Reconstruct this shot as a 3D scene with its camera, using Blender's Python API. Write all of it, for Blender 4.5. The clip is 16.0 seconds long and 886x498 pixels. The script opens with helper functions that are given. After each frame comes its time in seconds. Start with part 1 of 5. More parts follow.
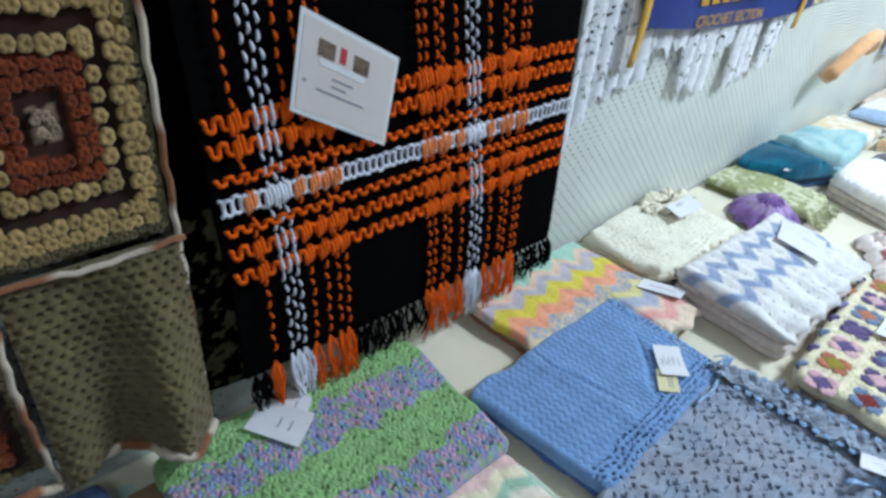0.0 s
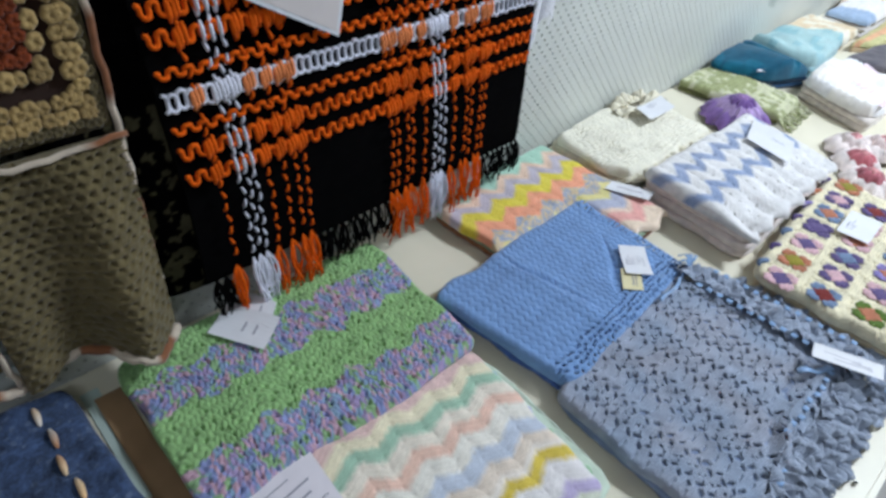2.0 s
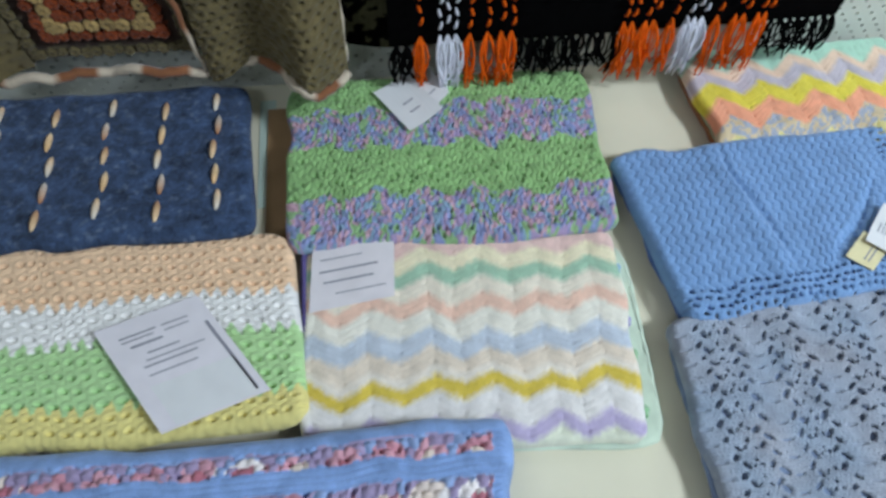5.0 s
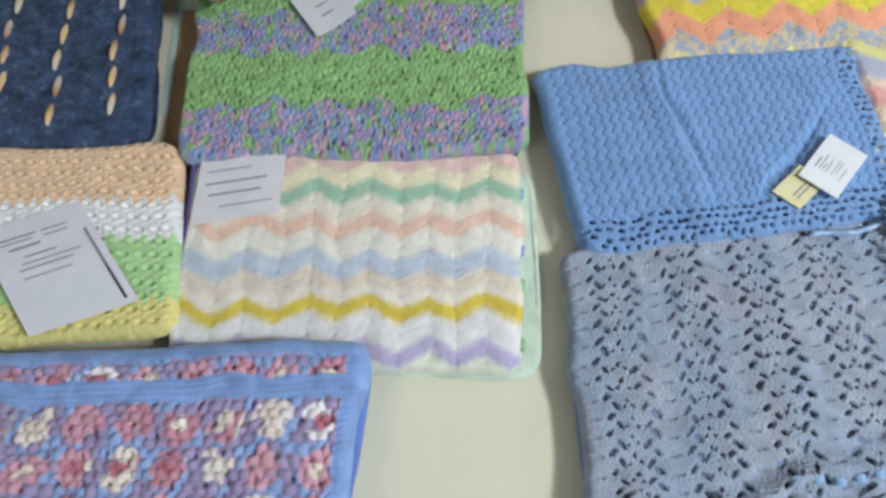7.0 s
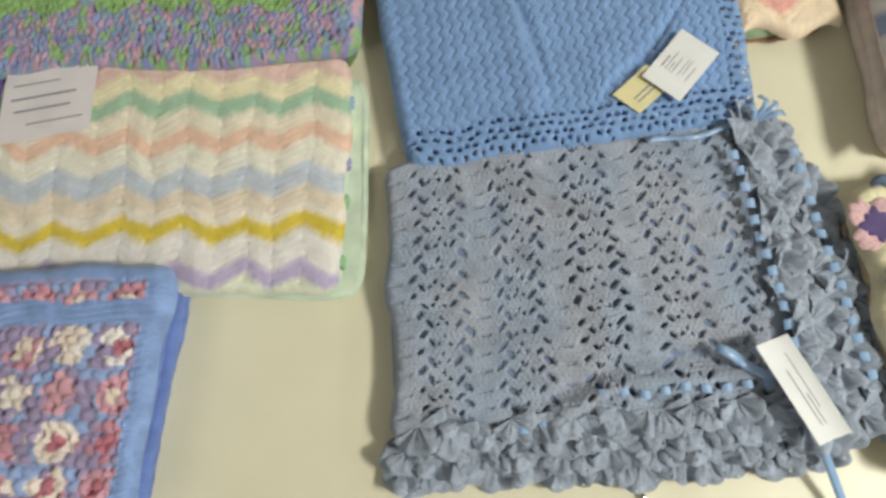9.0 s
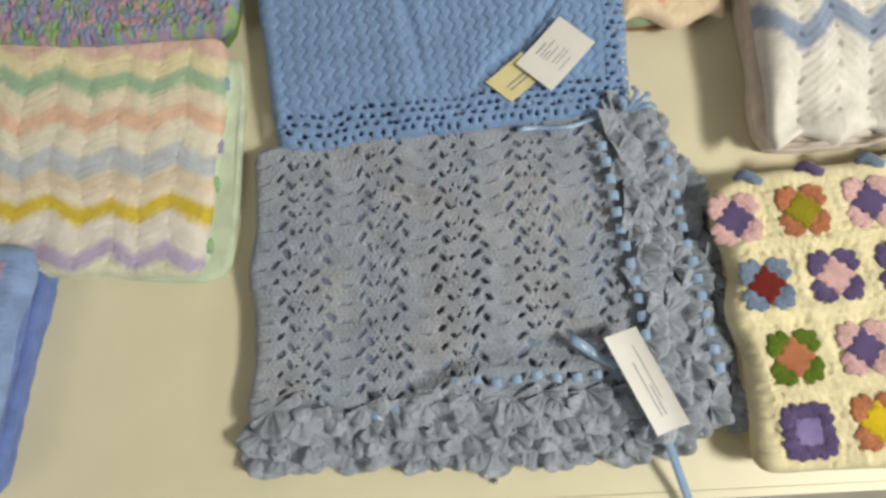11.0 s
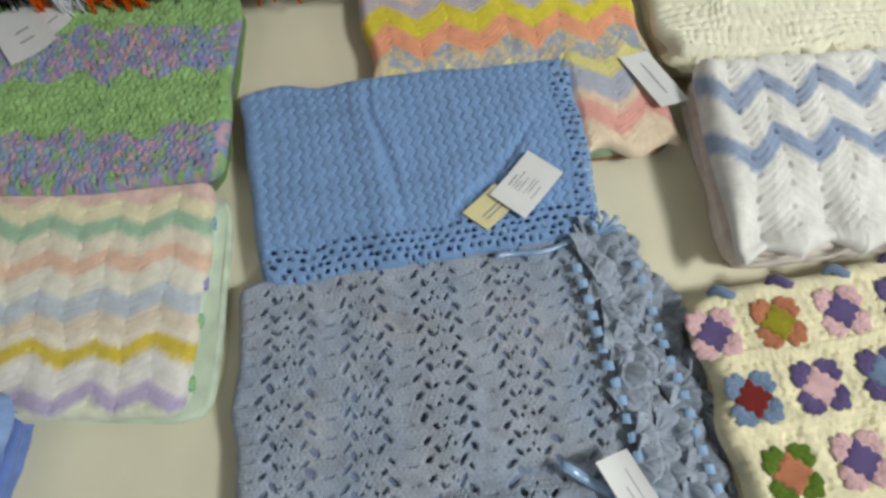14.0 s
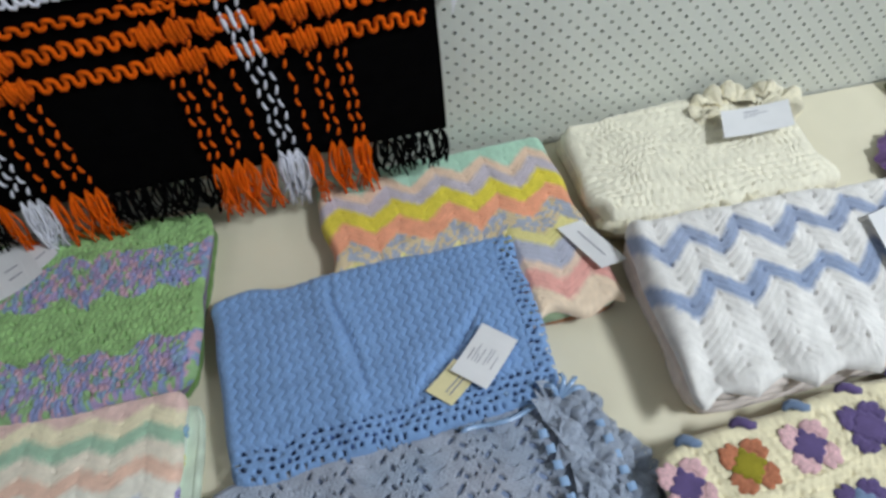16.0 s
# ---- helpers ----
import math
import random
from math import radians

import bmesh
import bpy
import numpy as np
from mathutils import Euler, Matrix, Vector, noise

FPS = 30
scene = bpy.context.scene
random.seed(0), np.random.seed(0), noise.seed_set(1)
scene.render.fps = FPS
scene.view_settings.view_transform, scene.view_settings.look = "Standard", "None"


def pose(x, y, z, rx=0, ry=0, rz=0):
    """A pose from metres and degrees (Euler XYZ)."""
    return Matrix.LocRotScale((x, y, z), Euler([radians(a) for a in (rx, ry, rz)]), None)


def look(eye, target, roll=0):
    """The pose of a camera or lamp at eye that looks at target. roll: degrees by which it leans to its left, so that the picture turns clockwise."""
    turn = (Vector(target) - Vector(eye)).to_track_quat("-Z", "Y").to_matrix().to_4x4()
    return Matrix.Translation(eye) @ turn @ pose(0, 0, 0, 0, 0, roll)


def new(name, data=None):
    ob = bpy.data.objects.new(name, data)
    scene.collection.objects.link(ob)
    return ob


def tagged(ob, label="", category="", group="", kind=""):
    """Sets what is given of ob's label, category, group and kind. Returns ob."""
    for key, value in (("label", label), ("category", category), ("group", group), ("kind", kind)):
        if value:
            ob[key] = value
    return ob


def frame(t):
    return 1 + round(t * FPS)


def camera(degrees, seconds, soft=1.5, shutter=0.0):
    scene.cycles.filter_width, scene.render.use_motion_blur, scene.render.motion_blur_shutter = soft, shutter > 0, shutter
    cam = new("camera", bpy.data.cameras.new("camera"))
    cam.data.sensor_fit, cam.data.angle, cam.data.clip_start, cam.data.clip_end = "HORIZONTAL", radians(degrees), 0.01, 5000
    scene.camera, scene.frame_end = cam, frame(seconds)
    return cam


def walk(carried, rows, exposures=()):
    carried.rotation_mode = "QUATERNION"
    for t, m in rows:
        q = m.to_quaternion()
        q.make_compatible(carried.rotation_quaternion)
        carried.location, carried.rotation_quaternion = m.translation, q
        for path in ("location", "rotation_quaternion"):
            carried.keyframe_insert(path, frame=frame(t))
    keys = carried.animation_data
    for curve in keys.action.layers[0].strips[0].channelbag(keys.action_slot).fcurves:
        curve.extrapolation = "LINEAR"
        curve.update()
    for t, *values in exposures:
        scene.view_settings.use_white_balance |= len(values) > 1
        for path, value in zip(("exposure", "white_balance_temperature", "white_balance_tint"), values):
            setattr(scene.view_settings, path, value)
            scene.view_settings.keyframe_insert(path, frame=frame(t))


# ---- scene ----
cam = camera(69.9, 16.0, soft=3.1)
PATH = [
    (0, (0.487, -0.708, 1.569), (1.645, 0.48, 0.451), 6.1),
    (0.5, (0.494, -0.708, 1.563), (1.654, 0.424, 0.392), 6.4),
    (1, (0.501, -0.707, 1.553), (1.652, 0.388, 0.338), 6.7),
    (1.5, (0.499, -0.717, 1.549), (1.645, 0.337, 0.294), 7.4),
    (2, (0.504, -0.723, 1.541), (1.622, 0.283, 0.223), 7.5),
    (2.5, (0.514, -0.729, 1.531), (1.608, 0.215, 0.148), 8.8),
    (3, (0.534, -0.74, 1.518), (1.568, 0.24, 0.114), 8.7),
    (3.5, (0.56, -0.734, 1.516), (1.279, 0.321, -0.024), 8.0),
    (4, (0.618, -0.761, 1.502), (1.07, 0.304, -0.129), 6.3),
    (4.2, (0.637, -0.762, 1.503), (1.024, 0.296, -0.15), 6.7),
    (6.3, (0.871, -0.743, 1.498), (0.863, 0.138, -0.297), -4.5),
    (6.5, (0.888, -0.748, 1.49), (0.885, 0.137, -0.304), -4.0),
    (7, (0.922, -0.752, 1.474), (0.927, 0.006, -0.376), -2.3),
    (7.5, (0.961, -0.743, 1.464), (0.963, -0.113, -0.434), -1.5),
    (8, (1.02, -0.72, 1.46), (0.997, -0.214, -0.474), -2.7),
    (8.5, (1.072, -0.737, 1.446), (1.113, -0.226, -0.487), 2.4),
    (9, (1.122, -0.739, 1.445), (1.113, -0.27, -0.499), -5.0),
    (9.5, (1.187, -0.744, 1.456), (1.225, -0.296, -0.493), 2.0),
    (12, (1.263, -0.72, 1.446), (1.263, -0.38, -0.525), -2.9),
    (12.5, (1.26, -0.721, 1.448), (1.303, -0.263, -0.498), 0.9),
    (13, (1.267, -0.728, 1.448), (1.291, -0.243, -0.492), -1.1),
    (13.5, (1.266, -0.727, 1.456), (1.297, -0.179, -0.467), -0.9),
    (14, (1.267, -0.732, 1.46), (1.338, 0.019, -0.392), 0.0),
    (14.5, (1.269, -0.732, 1.47), (1.308, 0.128, -0.335), -3.7),
    (15, (1.272, -0.732, 1.475), (1.335, 0.267, -0.256), -4.8),
    (15.5, (1.289, -0.733, 1.486), (1.374, 0.383, -0.172), -6.7),
    (16, (1.32, -0.749, 1.497), (1.457, 0.459, -0.091), -5.9),
]
LIGHT = [(0, -0.04, 5600, 9), (1, -0.11, 5850, 15), (2.5, -0.12, 5900, 14), (3, -0.13, 6150, 15), (3.5, -0.08, 6450, 16), (4, 0.03, 6000, 12), (4.2, 0.05, 5900, 10), (6.5, 0.04, 5950, 8), (7, 0.06, 6250, 11), (7.5, 0.03, 6200, 10), (8.0, 0.00, 7200, 12), (8.5, -0.03, 7200, 10),
         (9.0, -0.09, 7600, 9), (9.5, -0.17, 7700, 6), (12, -0.28, 8500, 13), (12.5, -0.30, 8200, 11), (13, -0.32, 7200, 17), (14, -0.40, 7000, 9), (14.5, -0.38, 6500, 9), (15, -0.43, 6050, 11), (15.5, -0.46, 6200, 10), (16, -0.42, 6350, 12)]
walk(cam, [(t, look(eye, target, roll)) for t, eye, target, roll in PATH], LIGHT)

# ---- world, lights ----
world = bpy.data.worlds.new("hall_air")
scene.world = world
world.use_nodes = True
world.node_tree.nodes["Background"].inputs[0].default_value = (0.9, 0.95, 1.0, 1)
world.node_tree.nodes["Background"].inputs[1].default_value = 0.15


def tube_lamp(name, at, size, watts, colour):
    """One fluorescent batten: a long area lamp below the ceiling."""
    data = bpy.data.lights.new(name, "AREA")
    data.shape, data.size, data.size_y = "RECTANGLE", size[0], size[1]
    data.energy, data.color = watts, colour
    ob = new(name, data)
    ob.matrix_world = look(at[0], at[1])
    return ob


tube_lamp("fluorescent_light", ((3.0, -1.35, 2.92), (2.2, -0.8, 0.8)), (0.6, 0.3), 69, (0.90, 0.97, 1.0))
tube_lamp("fluorescent_light", ((5.0, -1.6, 2.92), (4.2, -0.8, 0.8)), (1.3, 0.18), 34, (0.88, 0.98, 1.0))
tube_lamp("fluorescent_light", ((-0.6, -1.9, 2.92), (0.2, -0.8, 0.8)), (1.3, 0.18), 11, (0.88, 0.95, 1.0))


# ---- materials ----
def nodes_of(name):
    mat = bpy.data.materials.new(name)
    mat.use_nodes = True
    nt = mat.node_tree
    return mat, nt, nt.nodes["Principled BSDF"]


def noise_tex(nt, scale, detail=3.0, coord="Object"):
    tc = nt.nodes.new("ShaderNodeTexCoord")
    tex = nt.nodes.new("ShaderNodeTexNoise")
    tex.inputs["Scale"].default_value, tex.inputs["Detail"].default_value = scale, detail
    nt.links.new(tc.outputs[coord], tex.inputs["Vector"])
    return tex


def yarn(name, sheen=0.25, rough=0.92, fibre=900.0, bump=0.35, vary=0.30, spec=0.15):
    """Wool whose colour comes with the stitches, with fibre-scale variation and fuzz."""
    mat, nt, b = nodes_of(name)
    att = nt.nodes.new("ShaderNodeAttribute")
    att.attribute_name = "yarn"
    fine, broad = noise_tex(nt, fibre, 2.0), noise_tex(nt, 45.0, 3.0)
    add = nt.nodes.new("ShaderNodeMath")
    add.operation = "MULTIPLY_ADD"
    add.inputs[1].default_value = 0.6
    nt.links.new(fine.outputs["Fac"], add.inputs[0])
    nt.links.new(broad.outputs["Fac"], add.inputs[2])
    ramp = nt.nodes.new("ShaderNodeMapRange")
    ramp.inputs["From Min"].default_value, ramp.inputs["From Max"].default_value = 0.5, 1.1
    ramp.inputs["To Min"].default_value, ramp.inputs["To Max"].default_value = 1.0 - vary, 1.0 + vary * 0.6
    nt.links.new(add.outputs[0], ramp.inputs["Value"])
    mul = nt.nodes.new("ShaderNodeVectorMath")
    mul.operation = "SCALE"
    nt.links.new(att.outputs["Color"], mul.inputs[0])
    nt.links.new(ramp.outputs[0], mul.inputs["Scale"])
    nt.links.new(mul.outputs[0], b.inputs["Base Color"])
    b.inputs["Roughness"].default_value = rough
    b.inputs["Specular IOR Level"].default_value = spec
    b.inputs["Sheen Weight"].default_value, b.inputs["Sheen Roughness"].default_value = sheen, 0.5
    bp = nt.nodes.new("ShaderNodeBump")
    bp.inputs["Strength"].default_value, bp.inputs["Distance"].default_value = bump, 0.001
    nt.links.new(fine.outputs["Fac"], bp.inputs["Height"])
    nt.links.new(bp.outputs[0], b.inputs["Normal"])
    return mat


def plain(name, colour, rough=0.6, vary=0.08, scale=12.0, bump=0.1, bump_scale=250.0, metal=0.0, spec=0.4, colour_b=None):
    """A surface of one paint or paper with blotches and fine relief."""
    mat, nt, b = nodes_of(name)
    n1, n2 = noise_tex(nt, scale, 5.0), noise_tex(nt, bump_scale, 2.0)
    ramp = nt.nodes.new("ShaderNodeValToRGB")
    lo = colour_b or tuple(c * (1 - vary * 2) for c in colour)
    ramp.color_ramp.elements[0].position, ramp.color_ramp.elements[1].position = 0.3, 0.68
    ramp.color_ramp.elements[0].color, ramp.color_ramp.elements[1].color = (*lo, 1), (*colour, 1)
    nt.links.new(n1.outputs["Fac"], ramp.inputs[0])
    nt.links.new(ramp.outputs[0], b.inputs["Base Color"])
    b.inputs["Roughness"].default_value, b.inputs["Metallic"].default_value = rough, metal
    b.inputs["Specular IOR Level"].default_value = spec
    bp = nt.nodes.new("ShaderNodeBump")
    bp.inputs["Strength"].default_value, bp.inputs["Distance"].default_value = bump, 0.001
    nt.links.new(n2.outputs["Fac"], bp.inputs["Height"])
    nt.links.new(bp.outputs[0], b.inputs["Normal"])
    return mat


WOOL = yarn("wool_yarn")
SOFT = yarn("soft_baby_yarn", sheen=0.35, fibre=1200.0, bump=0.25, vary=0.16)
TWEED = yarn("tweed_yarn", fibre=420.0, vary=0.75)
ACRYLIC = yarn("bright_acrylic_yarn", sheen=0.02, vary=0.35, spec=0.08)
DARK = yarn("black_acrylic_yarn", sheen=0.0, vary=0.4, spec=0.02)
PEGBOARD = plain("painted_pegboard", (0.70, 0.72, 0.66), 0.45, 0.05, 5.0, 0.08, 180.0)
# Near-black wall colour stands in for the shade behind the pegboard holes.
HOLE_SHADE = plain("cavity_shade", (0.03, 0.03, 0.028), 0.9)
COVER = plain("cream_table_paper", (0.83, 0.775, 0.60), 0.38, 0.06, 5.0, 0.5, 14.0)
SKIRT = plain("grey_lino", (0.42, 0.40, 0.36), 0.6, 0.1, 8.0)
PAINT = plain("hall_paint", (0.50, 0.50, 0.47), 0.7, 0.05, 2.0)
CARD = plain("white_card", (0.80, 0.80, 0.82), 0.5, 0.03, 30.0, 0.05)
YCARD = plain("yellow_card", (0.80, 0.72, 0.42), 0.5, 0.06, 40.0, 0.05)
LCARD = plain("lilac_card", (0.83, 0.79, 0.85), 0.55, 0.04, 30.0, 0.05)
FCARD = plain("faded_lilac_card", (0.82, 0.77, 0.81), 0.6, 0.05, 30.0, 0.05)
PCARD = plain("pink_card", (0.82, 0.66, 0.72), 0.55, 0.04, 30.0, 0.05)
INK = plain("grey_ink", (0.30, 0.30, 0.36), 0.7)
REDINK = plain("red_ink", (0.55, 0.05, 0.06), 0.6)
BROWNINK = plain("photo_print", (0.22, 0.16, 0.11), 0.5, 0.3, 90.0)
KRAFT = plain("brown_cardboard", (0.42, 0.26, 0.13), 0.8, 0.12, 20.0)
RIBBON = plain("pale_blue_satin", (0.30, 0.46, 0.72), 0.22, 0.08, 60.0, 0.05, spec=0.7)
BANNER = plain("royal_blue_satin", (0.025, 0.05, 0.26), 0.4, 0.15, 10.0, 0.1)
GOLD = plain("gold_ribbon", (0.66, 0.38, 0.04), 0.35, 0.12, 30.0, 0.1)
STEEL = plain("pin_steel", (0.75, 0.75, 0.75), 0.2, metal=1.0)


# ---- builders ----
def link_mesh(name, verts, faces, material, parent=None, label="", cols=None, smooth=True):
    me = bpy.data.meshes.new(name)
    v = np.asarray(verts, dtype=np.float32).reshape(-1, 3)
    if isinstance(faces, np.ndarray):
        k = faces.shape[1]
        me.vertices.add(len(v))
        me.vertices.foreach_set("co", v.ravel())
        me.loops.add(faces.size)
        me.loops.foreach_set("vertex_index", faces.astype(np.int32).ravel())
        me.polygons.add(len(faces))
        me.polygons.foreach_set("loop_start", np.arange(0, faces.size, k, dtype=np.int32))
        me.update(calc_edges=True)
        me.validate()
    else:
        me.from_pydata(v.tolist(), [], faces)
    if cols is not None:
        c = np.asarray(cols, dtype=np.float32)
        if c.ndim == 1:
            c = np.tile(c, (len(v), 1))
        a = me.color_attributes.new("yarn", "FLOAT_COLOR", "POINT")
        a.data.foreach_set("color", np.c_[c, np.ones(len(c), np.float32)].astype(np.float32).ravel())
    me.shade_smooth() if smooth else me.shade_flat()
    me.materials.append(material)
    ob = new(name, me)
    if parent is not None:
        ob.parent = parent
    if label:
        tagged(ob, label)
    return ob


def part(name, bm, material, parent, label=""):
    me = bpy.data.meshes.new(name)
    bm.to_mesh(me)
    bm.free()
    me.materials.append(material)
    ob = new(name, me)
    ob.parent = parent
    if label:
        tagged(ob, label)
    return ob


def thing(name, label, category, group=""):
    return tagged(new(name), label, category, group)


def rnd(i, j, k=0):
    """A repeatable random number in 0..1 for a lattice place."""
    x = np.sin(np.asarray(i) * 127.1 + np.asarray(j) * 311.7 + k * 74.7) * 43758.5453
    return x - np.floor(x)


def soft_noise(x, y, scale, k=0):
    """Smooth value noise, 0..1."""
    x, y = x / scale, y / scale
    i, j = np.floor(x), np.floor(y)
    fx, fy = x - i, y - j
    fx, fy = fx * fx * (3 - 2 * fx), fy * fy * (3 - 2 * fy)
    a, b, c, d = rnd(i, j, k), rnd(i + 1, j, k), rnd(i, j + 1, k), rnd(i + 1, j + 1, k)
    return (a * (1 - fx) + b * fx) * (1 - fy) + (c * (1 - fx) + d * fx) * fy


def pits(u, v, pu, pv, ru, rv, stagger=0.5, jitter=0.2, lean=0.0, k=0, keep=1.0):
    """Crochet holes, 0..1, on a lattice of pu by pv metres."""
    out = np.zeros_like(u)
    j0 = np.floor(v / pv)
    for dj in (-1, 0, 1):
        j = j0 + dj
        off = stagger * np.mod(j, 2)
        i0 = np.floor(u / pu - off)
        for di in (0, 1):
            i = i0 + di
            cu = (i + off + jitter * (rnd(i, j, k) - 0.5)) * pu
            cv = (j + 0.5 + jitter * (rnd(i, j, k + 1) - 0.5)) * pv
            sign = np.where(np.mod(i, 2) > 0.5, 1.0, -1.0) * lean
            du, dv = u - cu, v - cv
            d2 = ((du + sign * dv) / ru) ** 2 + (dv / rv) ** 2
            out = np.maximum(out, np.exp(-d2 * d2) * (rnd(i, j, k + 2) <= keep))
    return out


def knots(u, v, pu, pv, stagger=0.5, jitter=0.15, k=0):
    """Rounded stitch bumps, 0..1, and a random number for each stitch."""
    j = np.floor(v / pv)
    uu = u / pu + stagger * np.mod(j, 2) + jitter * (rnd(j, 3, k) - 0.5)
    i = np.floor(uu)
    a, b = uu - i - 0.5, v / pv - j - 0.5
    return np.clip(1 - 3.4 * (a * a + b * b), 0, 1) ** 0.6, rnd(i, j, k + 5)


def warp(u, v, size=0.009, by=0.006, k=30):
    """Coordinates bent at yarn scale, so that colours meet in soft, uneven lines."""
    return u + by * (soft_noise(u, v, size, k) - 0.5), v + by * (soft_noise(u, v, size, k + 1) - 0.5)


def rim_steps(n, r, length):
    """Grid lines from 0 to length, close together in the rolled rims."""
    a = r * (1 - np.cos(np.linspace(0, math.pi / 2, 6)))
    return np.r_[a[:-1], np.linspace(r, length - r, n), (length - a[:-1])[::-1]]


def wave_tri(x):
    """A triangle wave, 0..1, with its peak at whole numbers."""
    f = np.abs(np.mod(x, 1.0) - 0.5) * 2
    return 0.72 * f + 0.28 * (1 - np.abs(np.sin(math.pi * x)))


def srgb(*c):
    return np.array([((x + 0.055) / 1.055) ** 2.4 if x > 0.04 else x / 12.92 for x in c])


def quad_grid(nx, ny):
    i, j = np.meshgrid(np.arange(nx - 1), np.arange(ny - 1))
    a = (j * nx + i).ravel()
    return np.c_[a, a + 1, a + nx + 1, a + nx]


def top_sheet(name, corners, z_top, roll, step, relief, colour, material, parent, label="", wrinkle=0.004, edge=0.003, seed=0, base=None, cut=None, corner=0.022, hem=None):
    """The upper layer of a folded blanket: a stitched sheet over the quad (back left, back right, front right, front left)
    whose rims roll down by roll metres. relief(u, v) gives metres of height, colour(u, v) the yarn; u runs right, v to the front."""
    bl, br, fr, fl = [np.array(c) for c in corners]
    lu = (np.linalg.norm(br - bl) + np.linalg.norm(fr - fl)) / 2
    lv = (np.linalg.norm(fl - bl) + np.linalg.norm(fr - br)) / 2
    us, vs = rim_steps(int(lu / step), roll, lu), rim_steps(int(lv / step), roll, lv)
    u, v = np.meshgrid(us, vs)
    rr = max(corner, roll)
    cu = np.where(u < lu / 2, u, lu - u)
    cv = np.where(v < lv / 2, v, lv - v)
    eu, ev = np.clip(1 - cu / rr, 0, 1), np.clip(1 - cv / rr, 0, 1)
    nu, nv = rr * (1 - eu * np.sqrt(1 - ev * ev / 2)), rr * (1 - ev * np.sqrt(1 - eu * eu / 2))
    nu, nv = np.where(cu < rr, nu, cu), np.where(cv < rr, nv, cv)
    s = np.where(u < lu / 2, nu, lu - nu) / lu
    t = np.where(v < lv / 2, nv, lv - nv) / lv
    x = (bl[0] * (1 - s) + br[0] * s) * (1 - t) + (fl[0] * (1 - s) + fr[0] * s) * t
    y = (bl[1] * (1 - s) + br[1] * s) * (1 - t) + (fl[1] * (1 - s) + fr[1] * s) * t
    x = x + edge * 2 * (soft_noise(u, v, 0.05, seed) - 0.5) * 2
    y = y + edge * 2 * (soft_noise(u, v, 0.05, seed + 9) - 0.5) * 2
    d = np.minimum(np.minimum(u, lu - u), np.minimum(v, lv - v))
    q = np.clip(1 - d / roll, 0, 1)
    drop = roll * (1 - np.sqrt(np.clip(1 - q * q, 0, 1)))
    inside = np.clip(d / (roll * 0.7), 0.0, 1)
    z = z_top - drop + wrinkle * (2 * soft_noise(u, v, 0.11, seed + 4) - 1) * inside
    if base is not None:
        z = z + base(u, v) * inside
    if hem is not None:
        y = y - hem(u / lu, v / lv)
    z = z + relief(u, v) * (0.25 + 0.75 * inside)
    c = colour(u, v)
    verts = np.c_[x.ravel(), y.ravel(), z.ravel()]
    q = quad_grid(len(us), len(vs))[:, ::-1]
    if cut is not None:
        q = q[cut(u, v).ravel()[q].mean(1) < 0.5]
    return link_mesh(name, verts, q, material, parent, label, c.reshape(-1, 3))


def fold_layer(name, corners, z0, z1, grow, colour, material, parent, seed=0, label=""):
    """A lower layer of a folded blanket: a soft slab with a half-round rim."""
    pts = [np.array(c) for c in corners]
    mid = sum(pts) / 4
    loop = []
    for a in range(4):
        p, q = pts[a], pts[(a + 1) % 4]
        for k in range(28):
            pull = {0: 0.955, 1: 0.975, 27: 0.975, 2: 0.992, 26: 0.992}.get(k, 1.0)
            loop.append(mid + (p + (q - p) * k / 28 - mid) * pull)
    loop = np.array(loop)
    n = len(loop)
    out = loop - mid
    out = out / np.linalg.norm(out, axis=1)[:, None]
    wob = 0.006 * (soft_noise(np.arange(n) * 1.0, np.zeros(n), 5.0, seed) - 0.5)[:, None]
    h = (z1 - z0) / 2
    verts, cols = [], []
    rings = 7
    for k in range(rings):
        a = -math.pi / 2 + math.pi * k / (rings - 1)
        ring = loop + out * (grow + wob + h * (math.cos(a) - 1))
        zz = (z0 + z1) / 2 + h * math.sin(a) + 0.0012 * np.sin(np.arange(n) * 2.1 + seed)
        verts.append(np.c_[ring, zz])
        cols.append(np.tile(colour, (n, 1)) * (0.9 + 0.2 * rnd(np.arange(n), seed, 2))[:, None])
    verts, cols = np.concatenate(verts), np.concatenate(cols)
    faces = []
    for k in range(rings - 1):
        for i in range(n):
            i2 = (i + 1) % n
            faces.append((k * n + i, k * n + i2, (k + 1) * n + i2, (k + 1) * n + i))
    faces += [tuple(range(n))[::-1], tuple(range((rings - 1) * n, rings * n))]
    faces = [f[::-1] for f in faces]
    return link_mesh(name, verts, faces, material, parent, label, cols)


